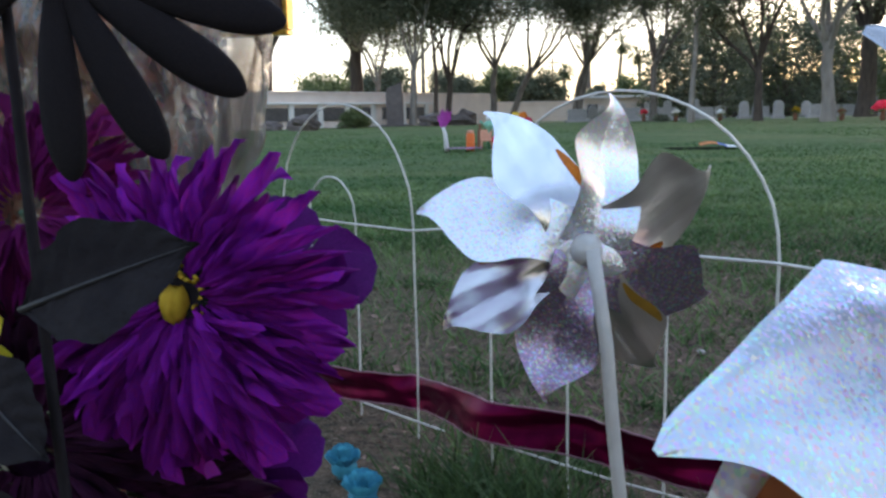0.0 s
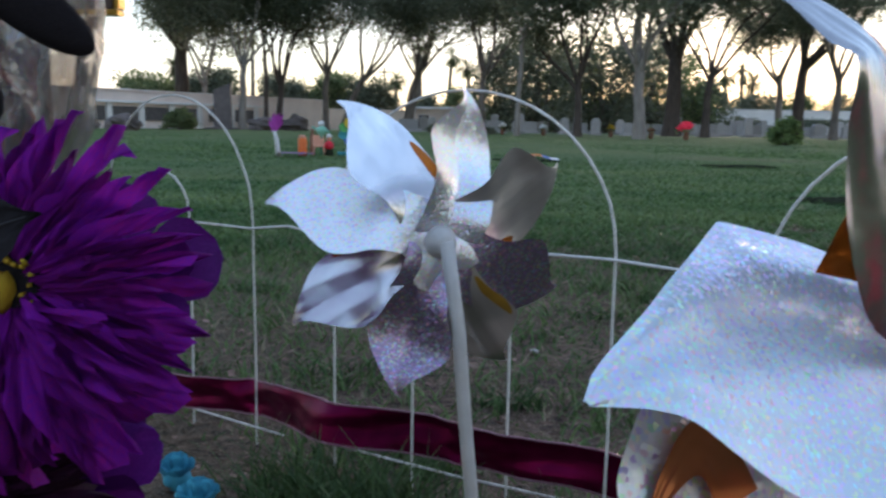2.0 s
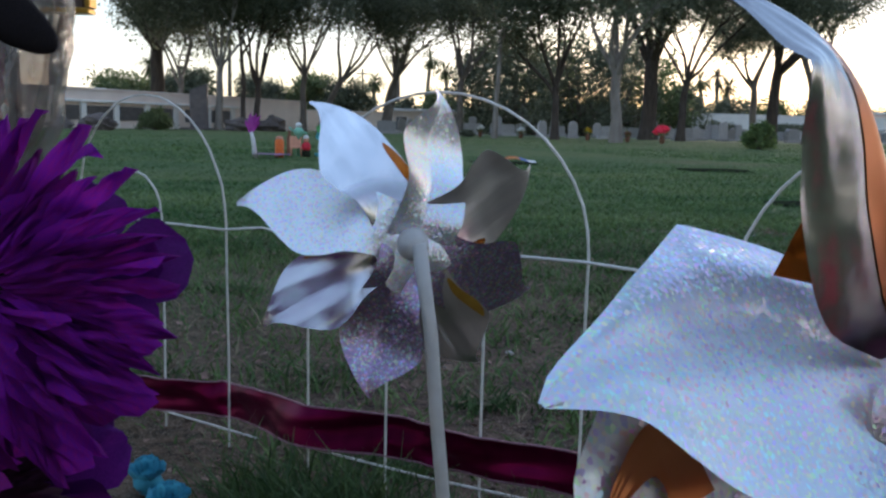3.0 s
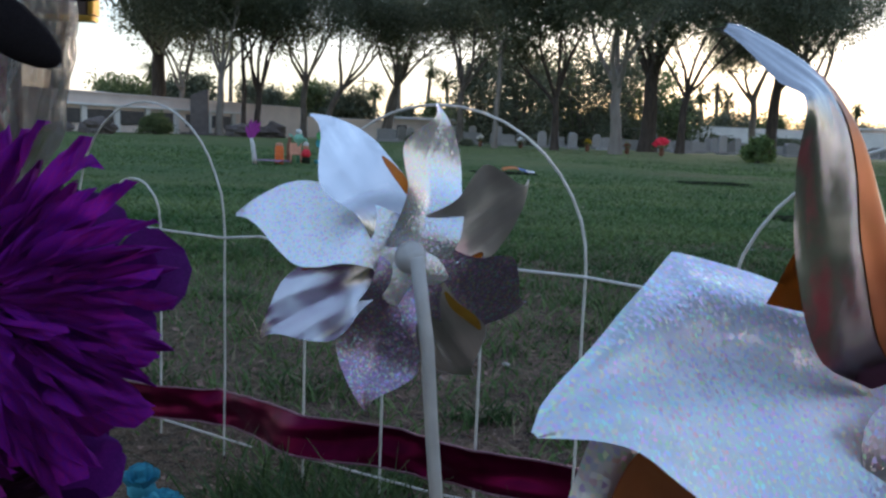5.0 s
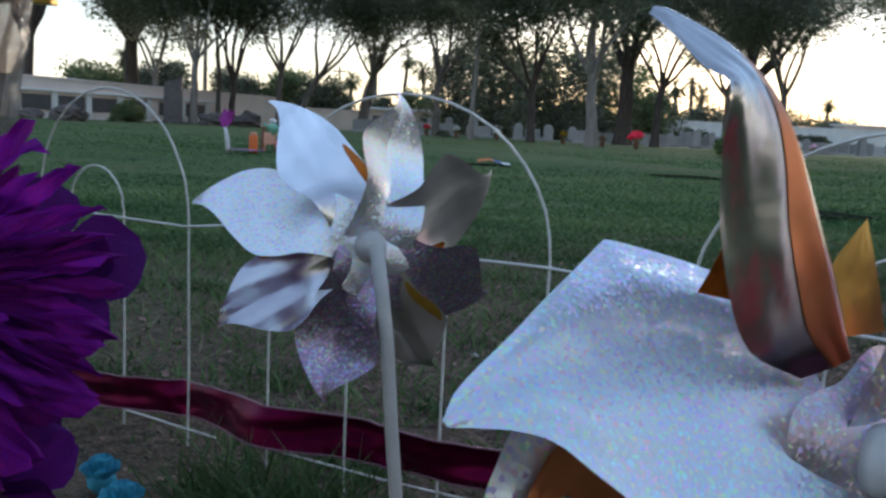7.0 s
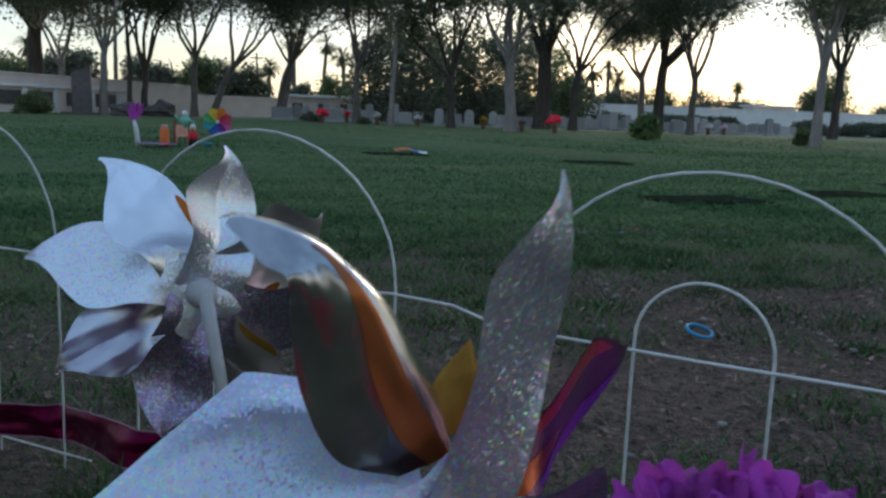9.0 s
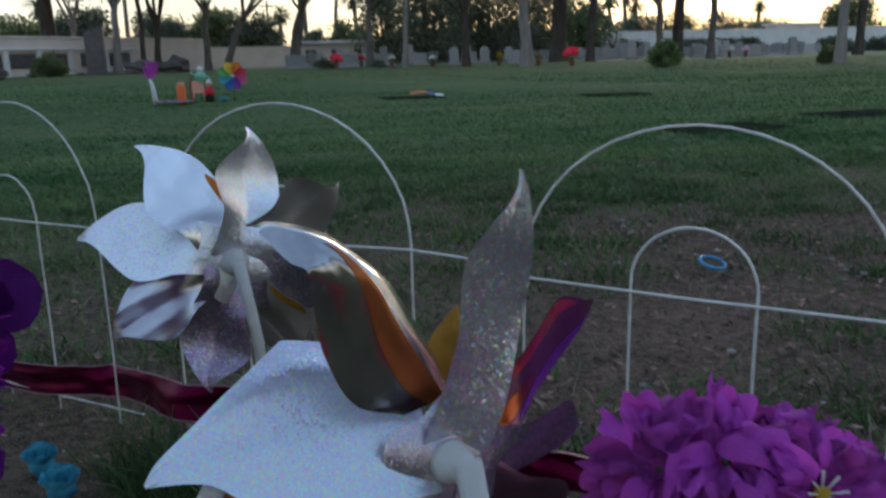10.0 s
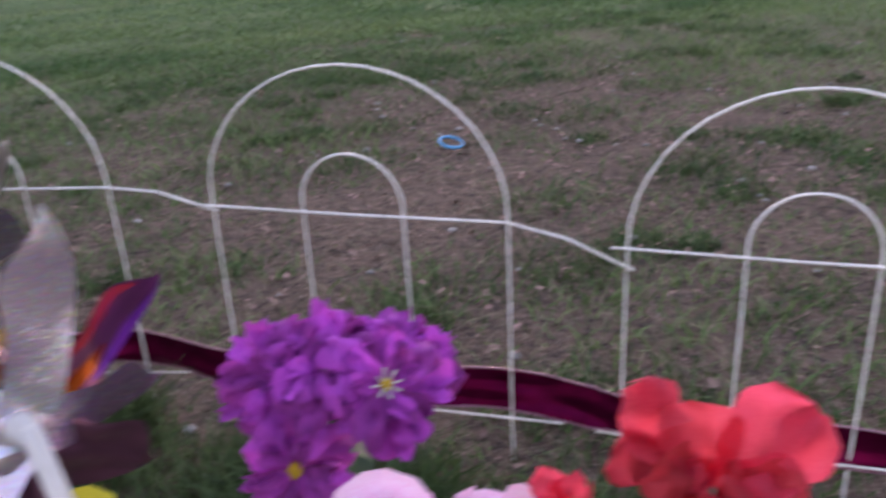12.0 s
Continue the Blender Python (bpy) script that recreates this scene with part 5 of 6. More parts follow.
pinwheel((0.205, 0.175, 0.272), (0.36, -0.91, 0.15), (0.245, 0.110), "second holographic foil pinwheel with coloured folds", [
    (72, M_holo_dim, SPARKLE, dict(R=0.0875, belly=0.8, back=0.75, pitch=0.35, droop=0.0, lift=0.018, seed=11), ()),
    (171, M_holo_fine, SPARKLE, dict(R=0.0862, lead=HOOK, edge=KITE, pitch=0.62, droop=0.003, ripple=0.0005, waves=6.5, curl=0.06, root=-0.4, hem=0.3, seed=12), ()),
    (224, M_fine_pink_reflect, SPARKLE, dict(R=0.064, belly=1.6, back=1.2, pitch=0.55, droop=0.012, sink=0.002, root=-0.4, seed=13), ()),
    (352, M_holo_plum_reflect, SPARKLE, dict(R=0.068, belly=1.0, back=0.9, seed=14), ()),
    (0, M_mirror_dim, "tall mirror foil blade with its tip bent over", dict(left=[(0, -8, 14, -9), (0.12, -24, 21, -7), (0.3, -33, 37, -4), (0.55, -36, 52, -1), (0.76, -38, 63, 3), (0.87, -42, 66, 1), (0.97, -46, 72, -2), (1, -47.5, 74.5, -4)], right=[(0, 13, 17, -11), (0.12, 11, 26, -9), (0.3, 2, 39, -6), (0.55, -8, 55, -4), (0.76, -20, 67, -4), (0.87, -29, 73, -4), (0.97, -42.5, 77, -5), (1, -46.5, 76, -4)], bow=0.001, rim=0.07, crumple=0.0007), ((M_rust, 0.0, 0.84, -0.05, 0.6, 0.3, False),)),
    (0, M_copper, "copper foil turn-over", dict(left=[(0, -23, 30, -19), (1, -16, 41, -17)], right=[(0, -6, 26, -17), (1, -14.5, 41, -17)]), ()),
    (0, M_gold, "golden foil turn-over", dict(left=[(0, 2, 20, -12), (0.5, 5, 33, -12), (1, 14, 41, -12)], right=[(0, 22, 20, -12), (0.5, 20, 31, -12), (1, 17, 43, -12)]), ()),
    (0, M_holo, "silver foil blade hanging behind another", dict(left=[(0, -62, 14, -19), (0.35, -69, 7, -16), (0.65, -73, 1, -14), (1, -72, -8, -12)], right=[(0, -38, 10, -22), (0.35, -37, 1, -18), (0.65, -38, -7, -16), (1, -60, -14, -13)], bow=0.001), ()),
    (0, M_rust, "brown copper foil arch", dict(left=[(0, -69, -4, -12.3), (0.25, -65, 3, -13), (0.5, -58, 8.5, -14.5), (0.75, -51, 7, -14.5), (1, -45, -4, -13.5)], right=[(0, -68.5, -6, -12.2), (0.25, -64, -2, -12.5), (0.5, -59, 0.5, -13), (0.75, -56.5, -1, -13), (1, -55, -6, -12.5)]), ()),
    (238, M_pink_foil, "magenta foil blade", dict(R=0.074, belly=0.8, back=0.6, pitch=0.6, sink=0.004, ripple=0.0008, waves=5, seed=20), ()),
    (264, M_plum_foil, "plum mirror foil blade", dict(R=0.082, belly=1.0, back=1.0, sink=0.005, ripple=0.001, seed=17), ()),
    (318, M_plum_foil, "plum mirror foil blade", dict(R=0.074, belly=1.0, back=1.0, pitch=0.7, sink=0.004, ripple=0.001, seed=21), ()),
    (24, M_plum_foil, "dark mirror foil blade with red and violet folds", dict(R=0.0895, belly=0.95, back=0.62, pitch=0.7, sink=0.002, seed=18), ((M_red_foil, 0.3, 0.8, 0.5, 1.0), (M_violet_foil, 0.34, 0.99, -1.0, -0.45), (M_copper, 0.12, 0.5, -0.5, 0.1))),
], 0.018, 0.95, 0.0, M_fine_pink_reflect)


# ---------- artificial flowers ----------
SHAPES = {
    "pointed": [(0, 0.3), (0.3, 0.75), (0.6, 1.0), (0.85, 0.6), (1, 0.04)],
    "round": [(0, 0.22), (0.35, 0.7), (0.7, 1.0), (0.9, 0.8), (1, 0.25)],
    "strap": [(0, 0.35), (0.3, 0.8), (0.68, 1.0), (0.88, 0.72), (1, 0.1)],
    "ray": [(0, 0.35), (0.3, 0.72), (0.6, 1.0), (0.8, 0.92), (0.93, 0.55), (1, 0.05)],
    "tongue": [(0, 0.4), (0.3, 0.75), (0.65, 1.0), (0.86, 0.95), (0.95, 0.7), (1, 0.3)],
    "notched": [(0, 0.2), (0.3, 0.55), (0.6, 0.95), (0.82, 1.0), (1, 0.5)],
    "leaf": [(0, 0.08), (0.25, 0.75), (0.45, 1.0), (0.75, 0.65), (1, 0.02)],
}


def petal_mesh(name, shape, L, W, droop, cup, ruffle, material, seed, nu=6, nv=4):
    off = seed * 1.37

    def fn(u, v):
        w = W * curve_at(SHAPES[shape], u)
        z = -droop * L * u * u + cup * w * v * v + ruffle * L * noise.noise(Vector((u * 3 + off, v * 1.6, off))) * u
        if shape in ("ray", "tongue"):
            z += 0.35 * w * math.cos(v * 4.7 + off) + 0.02 * L * math.sin(5 * u + off)
        if shape == "pointed":
            z += 0.12 * w * math.cos(v * 9)
        reach = L * u - (0.12 * L * max(0.0, 1 - 2.2 * abs(v)) * u ** 6 if shape == "notched" else 0)
        return Vector((reach, w * v + 0.06 * L * noise.noise(Vector((u * 1.5, off, 3))) * u, z))
    return mesh(name, *sheet(nu, nv, fn), material)


def stem_to(t, base, head, normal, material, r=0.0022):
    p0, p3 = Vector((0, 0, -0.03)), Vector(head) - Vector((*base, 0))
    n = Vector(normal).normalized()
    p2, p1 = p3 - n * 0.05 - Vector((0, 0, 0.02)), p0 + Vector((0, 0, max(0.04, p3.z * 0.5)))
    pts = [(1 - u) ** 3 * p0 + 3 * u * (1 - u) ** 2 * p1 + 3 * u * u * (1 - u) * p2 + u ** 3 * p3 for u in (k / 8 for k in range(9))]
    put("stem", mesh("stem", *tube(pts, r, 7), material), t)
    return pts


def flower(name, label, category, group, head, normal, base, layers, petals, centre=None, leaves=0, seed=0, hang=0.0, spin=0.0, jitter=0.14):
    """A silk flower: rings of petals (count, length, lift in degrees, start radius, which petal), a centre, stem and leaves."""
    rnd = random.Random(seed)
    t = thing(name, (*base, 0), label, category, group)
    root = Matrix.Translation(Vector(head) - Vector((*base, 0))) @ facing(normal)
    for count, size, lift, start, kinds in layers:
        for k in range(count):
            a = 2 * math.pi * (k + rnd.uniform(-0.35, 0.35)) / count + spin + lift * 0.03
            a -= hang * 0.3 * math.cos(a)
            low = max(0.0, -math.sin(a)) * hang
            e = radians(lift + rnd.gauss(0, 9) + 16 * low)
            kinds_ = [min(len(petals) - 1, q + round(2 * low)) for q in kinds] if hang else kinds
            m = root @ Matrix.Rotation(a, 4, "Z") @ Matrix.Translation((start, 0, 0.0003 * k % 0.002)) @ Matrix.Rotation(-e, 4, "Y") @ Matrix.Rotation(rnd.gauss(0, 0.25), 4, "X") @ Matrix.Scale(size * (1 - 0.2 * hang * max(0.0, math.sin(a))) * rnd.uniform(1 - jitter, 1 + jitter), 4)
            put("petal", petals[rnd.choice(kinds_)], t, m=m)
    if centre:
        centre(t, root)
    pts = stem_to(t, base, head, normal, M_stem)
    for k in range(leaves):
        p = pts[3 + k % 4]
        a = rnd.uniform(0, 6.3)
        m = Matrix.Translation(p) @ Matrix.Rotation(a, 4, "Z") @ Matrix.Rotation(-rnd.uniform(0.1, 0.7), 4, "Y") @ Matrix.Scale(rnd.uniform(0.8, 1.2), 4)
        put("leaf", leaf_shape, t, m=m)
    return t


leaf_shape = petal_mesh("silk_leaf", "leaf", 0.055, 0.013, 0.35, 0.4, 0.12, M_green_leaf, 77, 8, 4)
aster = [petal_mesh("aster_petal", "ray" if k < 4 else "tongue", 1.0, (0.066, 0.058, 0.08, 0.07, 0.086, 0.072, 0.096)[k], 0.02 + 0.11 * k, 0.5, 0.34, M_purple, k, 10, 6) for k in range(7)]
plum = [petal_mesh("aster_petal", "ray", 1.0, 0.07, 0.03 + 0.11 * k, 0.5, 0.34, M_plum_silk, k + 3, 9, 4) for k in range(7)]
# petals of the low asters, with their shade painted in
shaded_aster = [petal_mesh("aster_petal", "ray", 1.0, 0.09, 0.04 + 0.11 * k, 0.55, 0.34, M_burgundy_shade, k, 9, 4) for k in range(7)]



def aster_heart(t, root):
    put("centre", mesh("centre", *ball(0.0072, 0.6, 0.35, 4, 10, 14), M_yellow), t, "yellow button centre", m=root @ Matrix.Translation((-0.001, -0.002, 0.004)) @ Matrix.Diagonal((0.85, 1.15, 1, 1)))
    rnd = random.Random(12)
    ring = []
    for k in range(26):
        a, r = rnd.gauss(0.9, 0.9), rnd.uniform(0.010, 0.0165)
        ring.append(tube([(r * 0.8 * math.cos(a), r * 0.8 * math.sin(a), 0.002), (r * math.cos(a), r * math.sin(a), 0.0075 + rnd.uniform(0, 0.003))], [0.0004, 0.0009], 5))
    put("stamen_fringe", mesh("stamen_fringe", *join(*ring), M_yellow), t, m=root)
    put("dark_ring", mesh("dark_ring", *lathe([(0.0165, -0.002), (0.0155, 0.002), (0.006, 0.003)], 20, 0.06, 2), M_black), t, "dark fringe round the centre", m=root)


ASTER = [(48, 0.048, -4, 0.024, (0, 1, 2, 3)), (48, 0.0445, 5, 0.020, (1, 2, 3, 4)), (44, 0.040, 14, 0.016, (2, 3, 4, 5)), (40, 0.035, 24, 0.013, (3, 4, 5, 6)), (32, 0.028, 36, 0.010, (3, 4, 5, 6)), (22, 0.018, 52, 0.009, (4, 5, 6))]
flower("artificial_aster", "large deep purple silk aster with a yellow centre", "artificial flower", "purple asters of the bouquet", (-0.038, 0.352, 0.264), (-0.10, -0.93, 0.12), (-0.10, 0.50), ASTER, aster, aster_heart, 0, 1, hang=1.0, jitter=0.2)
flower("artificial_aster", "deep purple silk aster half hidden behind another", "artificial flower", "purple asters of the bouquet", (-0.150, 0.420, 0.292), (0.15, -0.85, 0.35), (-0.17, 0.52), ASTER, plum, None, 0, 2, hang=1.0, spin=0.3)
flower("artificial_aster", "burgundy silk aster low in the bouquet, shade in its colour", "artificial flower", "purple asters of the bouquet", (-0.100, 0.410, 0.150), (0.15, -0.80, 0.0), (-0.11, 0.52), ASTER, shaded_aster, None, 0, 3, hang=1.0, spin=0.7)

flower("artificial_aster", "burgundy silk aster at the bouquet's foot, shade in its colour", "artificial flower", "purple asters of the bouquet", (-0.135, 0.385, 0.185), (0.25, -0.85, 0.1), (-0.15, 0.52), ASTER[:3], shaded_aster, None, 0, 4, spin=0.2)
flower("artificial_aster", "burgundy silk aster close to the ground, shade in its colour", "artificial flower", "purple asters of the bouquet", (-0.085, 0.43, 0.075), (0.1, -0.80, 0.4), (-0.10, 0.54), ASTER[:3], shaded_aster, None, 0, 7, spin=0.5)

broad = [petal_mesh("broad_petal", "round", 1.0, 0.42, 0.1, 0.25, 0.18, M_violet, k, 7, 6) for k in range(3)]


def small_heart(t, root):
    put("centre", mesh("centre", *ball(0.006, 0.6, 0.3, 2, 6, 10), M_yellow), t, "yellow centre", m=root)


BROAD = [(6, 0.052, 8, 0.004, (0, 1, 2)), (5, 0.042, 28, 0.004, (0, 1, 2))]
flower("artificial_anemone", "violet silk anemone with broad rounded petals", "artificial flower", "violet flowers behind the asters", (-0.045, 0.480, 0.235), (0.35, -0.85, 0.1), (-0.08, 0.56), BROAD, broad, small_heart, 0, 5)
flower("artificial_anemone", "low violet silk anemone with broad petals", "artificial flower", "violet flowers behind the asters", (-0.068, 0.475, 0.130), (0.3, -0.85, 0.2), (-0.08, 0.56), BROAD, broad, small_heart, 2, 6)

mum = [petal_mesh("mum_petal", "notched", 1.0, 0.29, 0.15, 0.6, 0.8, M_magenta, k + 9, 9, 6) for k in range(4)]


def mum_heart(t, root):
    put("centre", mesh("centre", *ball(0.0042, 0.7, 0.3, 6, 6, 10), M_yellow), t, "yellow centre", m=root @ Matrix.Translation((0, 0, 0.004)))
    ring = [tube([(0, 0, 0.004), (0.0085 * math.cos(a), 0.0085 * math.sin(a), 0.011)], [0.0003, 0.0007], 5) for a in np.linspace(0, 5.6, 8)]
    put("stamen_fringe", mesh("stamen_fringe", *join(*ring), M_paper), t, "pale stamens", m=root)


MUM = [(9, 0.036, -12, 0.004, (0, 1, 2, 3)), (7, 0.031, 12, 0.004, (0, 1, 2, 3)), (6, 0.022, 38, 0.004, (0, 1, 2, 3))]
for k, (h, n, b) in enumerate((((0.376, 0.232, 0.204), (-0.15, -0.75, 0.6), (0.37, 0.27)), ((0.326, 0.276, 0.201), (-0.5, -0.6, 0.5), (0.355, 0.28)), ((0.404, 0.272, 0.198), (0.2, -0.3, 0.9), (0.375, 0.285)),
                               ((0.325, 0.256, 0.150), (-0.5, -0.75, 0.3), (0.35, 0.27)), ((0.351, 0.262, 0.209), (-0.2, -0.5, 0.8), (0.36, 0.275)))):
    flower("artificial_chrysanthemum", "bright magenta-purple silk chrysanthemum with a yellow centre", "artificial flower", "purple chrysanthemums by the fence", h, n, b, MUM, mum, mum_heart if k == 0 else (small_heart if k == 3 else None), 2, 20 + k)

rose_out = [petal_mesh("rose_petal", "round", 1.0, 0.52, -0.25, 0.5, 0.12, M_pink, k + 30, 7, 6) for k in range(3)]
rose_in = [petal_mesh("rose_petal", "round", 1.0, 0.5, -0.5, 0.9, 0.1, M_deep_pink, k + 40, 6, 5) for k in range(2)]
ROSE = [(7, 0.039, 6, 0.004, (0, 1, 2)), (6, 0.033, 26, 0.004, (0, 1, 2)), (5, 0.024, 48, 0.004, (0, 1, 2)), (5, 0.021, 62, 0.003, (3, 4)), (4, 0.014, 76, 0.001, (3, 4))]
flower("artificial_rose", "pale pink silk rose with a deep pink heart", "artificial flower", "roses in front of the fence", (0.334, 0.133, 0.173), (-0.30, -0.60, 0.74), (0.32, 0.17), ROSE, rose_out + rose_in, None, 3, 31)
flower("artificial_rose", "small lilac-pink silk rose", "artificial flower", "roses in front of the fence", (0.374, 0.112, 0.165), (0.2, -0.3, 0.9), (0.35, 0.16), ROSE[:3], rose_out + rose_in, None, 2, 32)

red = [petal_mesh("red_petal", "round", 1.0, 0.42, -0.05, 0.3, 0.6, M_red, k + 50, 12, 10) for k in range(3)]
RED = [(5, 0.050, 26, 0.003, (0, 1, 2)), (4, 0.040, 52, 0.003, (0, 1, 2)), (3, 0.022, 70, 0.002, (0, 1, 2))]
flower("artificial_poppy", "large coral-red silk poppy with crumpled petals", "artificial flower", "red flowers in front of the fence", (0.462, 0.070, 0.210), (-0.35, -0.45, 0.8), (0.44, 0.13), RED, red, None, 3, 41)
flower("artificial_poppy", "small red silk bud opening on its stem", "artificial flower", "red flowers in front of the fence", (0.416, 0.103, 0.190), (-0.5, 0.0, 0.9), (0.42, 0.14), [(4, 0.026, 62, 0.002, (0, 1, 2))], red, None, 1, 42)

lemon = [petal_mesh("lemon_petal", "round", 1.0, 0.34, 0.1, 0.3, 0.15, M_lemon, k + 60, 6, 4) for k in range(3)]
flower("artificial_daisy", "lemon yellow silk daisy behind the pinwheel", "artificial flower", "yellow daisies", (0.175, 0.262, 0.150), (0.1, -0.75, 0.6), (0.19, 0.30), [(9, 0.046, 8, 0.004, (0, 1, 2)), (7, 0.034, 25, 0.004, (0, 1, 2))], lemon, small_heart, 2, 51)
flower("artificial_daisy", "small yellow silk daisy at the bouquet's side", "artificial flower", "yellow daisies", (-0.152, 0.352, 0.272), (0.6, -0.8, 0.1), (-0.15, 0.46), [(8, 0.026, 10, 0.004, (0, 1, 2))], lemon, small_heart, 0, 52)
flower("artificial_daisy", "small drooping yellow silk daisy", "artificial flower", "yellow daisies", (-0.158, 0.362, 0.236), (0.3, -0.8, -0.3), (-0.145, 0.46), [(8, 0.024, -10, 0.004, (0, 1, 2))], lemon, small_heart, 0, 53)


# ---------- black felt flower ----------
def felt_petal(L, W, T):
    verts, faces = [], []
    us = [0, 0.08, 0.18, 0.3, 0.45, 0.6, 0.7, 0.78, 0.85, 0.9, 0.94, 0.97, 0.985, 0.995, 1.0]
    for u in us:
        w = 0.3 + 0.7 * math.sin(math.pi / 2 * min(1, u / 0.7)) ** 1.3 if u < 0.7 else max(0.03, 1 - ((u - 0.7) / 0.3) ** 2.2) ** 0.5
        for k in range(12):
            a = 2 * math.pi * k / 12
            verts.append((L * u, W * w * math.cos(a), T * min(1, w * 1.2) * math.sin(a) - 0.18 * L * u * u))
    n = len(us)
    faces = [(i * 12 + k, i * 12 + (k + 1) % 12, (i + 1) * 12 + (k + 1) % 12, (i + 1) * 12 + k) for i in range(n - 1) for k in range(12)]
    faces += [tuple(reversed(range(12))), tuple(range(n * 12 - 12, n * 12))]
    return mesh("felt_petal", verts, faces, M_black)


def black_flower():
    base = (-0.050, 0.290)
    t = thing("artificial_black_flower", (*base, 0), "black felt flower with long drooping petals and dark leaves", "artificial flower")
    root = Vector((-0.034, 0.276, 0.381)) - Vector((*base, 0))
    fp = felt_petal(1.0, 0.115, 0.05)
    for k, (d, L) in enumerate((((0.050, 0.002, -0.036), 0.064), ((0.027, -0.006, -0.055), 0.063), ((0.062, 0.006, -0.015), 0.067), ((-0.001, -0.010, -0.061), 0.063),
                                ((-0.05, 0.0, -0.02), 0.056), ((0.05, 0.005, 0.03), 0.056), ((0.015, 0.01, 0.05), 0.054), ((-0.03, 0.01, 0.045), 0.054))):
        x = Vector(d).normalized()
        z = (Vector((0, -1, 0.15)) - x * Vector((0, -1, 0.15)).dot(x)).normalized()
        put("petal", fp, t, m=Matrix.Translation(root) @ Matrix((x, z.cross(x), z)).transposed().to_4x4() @ Matrix.Scale(L, 4))
    put("centre", mesh("centre", *ball(0.009, 0.7, 0.3, 1, 8, 12), M_dried), t, "brown woolly centre", m=Matrix.Translation(root + Vector((0, -0.004, 0))))
    put("stem", mesh("stem", *tube([(0, 0, -0.03), (0.006, -0.014, 0.12), (0.004, -0.017, 0.25), (-0.001, -0.012, 0.31), (-0.006, -0.006, 0.37), (-0.008, -0.002, 0.42), (0.0, -0.004, 0.447), (0.012, -0.008, 0.43), (0.0155, -0.012, 0.385)], 0.0018, 8), M_black), t)

    def leaf(p, q, w, n):
        p, q = Vector(p) - Vector((*base, 0)), Vector(q) - Vector((*base, 0))
        x = (q - p)
        L = x.length
        x.normalize()
        z = (Vector(n) - x * Vector(n).dot(x)).normalized()
        m = Matrix.Translation(p) @ Matrix((x, z.cross(x), z)).transposed().to_4x4()

        def fn(u, v):
            ww = w * curve_at(SHAPES["leaf"], u)
            vein = 0.0009 * math.cos((u * 7 - abs(v) * 1.6) * math.pi * 2) * min(1, abs(v) * 4)
            return Vector((L * u, ww * v, 0.18 * ww * abs(v) - 0.1 * L * u * u + vein))
        lf = put("leaf", mesh("leaf", *sheet(22, 12, fn), M_dark_leaf), t, "dark veined fabric leaf", m=m)
        put("midrib", mesh("midrib", *tube([(L * u, 0, 0.0006 - 0.1 * L * u * u) for u in np.linspace(0, 0.95, 8)], [0.0009 * (1.1 - u) for u in np.linspace(0, 0.95, 8)], 6), M_vein), lf)
    leaf((-0.046, 0.262, 0.280), (0.011, 0.252, 0.302), 0.0185, (0.1, -0.9, 0.3))
    leaf((-0.076, 0.270, 0.262), (-0.040, 0.254, 0.236), 0.0165, (0.0, -0.9, 0.3))
    leaf((-0.046, 0.273, 0.20), (-0.085, 0.24, 0.215), 0.0165, (0.0, -0.9, 0.3))


black_flower()


# ---------- wrapped bouquet and framed plaque ----------
def wrapped_bouquet():
    base = (-0.184, 0.565)
    t = thing("wrapped_bouquet", (*base, 0), "dried brown bouquet wrapped in clear crinkled cellophane", "bouquet")
    prof = [(0.014, 0.0), (0.02, 0.1), (0.052, 0.2), (0.082, 0.28), (0.095, 0.33), (0.106, 0.40), (0.112, 0.47), (0.11, 0.53)]
    verts, faces, n = [], [], 120
    for i in range(81):
        z = 0.53 * i / 80
        r = curve_at([(b, a) for a, b in prof], z)
        for k in range(n):
            a = 2 * math.pi * k / n
            q = r * (1 + 0.13 * noise.noise(Vector((math.cos(a) * 2.2, math.sin(a) * 2.2, z * 7))) + 0.09 * noise.noise(Vector((math.cos(a) * 9, math.sin(a) * 9, z * 9))) + 0.04 * noise.noise(Vector((math.cos(a) * 20, math.sin(a) * 20, z * 34))))
            verts.append((q * math.cos(a), q * math.sin(a), z))
        if i:
            o = (i - 1) * n
            faces += [(o + k, o + (k + 1) % n, o + n + (k + 1) % n, o + n + k) for k in range(n)]
    put("wrapper", mesh("wrapper", verts, faces, M_cello), t, "clear crinkled wrapper")
    rnd = random.Random(8)
    v, f = [], []
    for k in range(6500):
        a, z = rnd.uniform(0, 6.3), rnd.uniform(0.2, 0.5)
        r = curve_at([(b, c) for c, b in prof], z) * math.sqrt(rnd.random()) * 0.86
        c = Vector((r * math.cos(a) - 0.014, r * math.sin(a), z))
        d = Vector((rnd.gauss(0, 0.5), rnd.gauss(0, 0.5), 1)).normalized() * rnd.uniform(0.008, 0.022)
        s = d.cross(Vector((rnd.gauss(0, 1), rnd.gauss(0, 1), rnd.gauss(0, 1)))).normalized() * rnd.uniform(0.0012, 0.006)
        o = len(v)
        v += [c - d, c + s, c + d, c - s]
        f.append((o, o + 1, o + 2, o + 3))
    put("dried_foliage", mesh("dried_foliage", v, np.array(f), M_dried, smooth=False), t)
    put("stalks", mesh("stalks", *join(*[tube([(0.004 * math.cos(a), 0.004 * math.sin(a), -0.03), (0.02 * math.cos(a), 0.02 * math.sin(a), 0.3)], 0.0016, 6) for a in np.linspace(0, 5.2, 6)]), M_dried), t)


wrapped_bouquet()


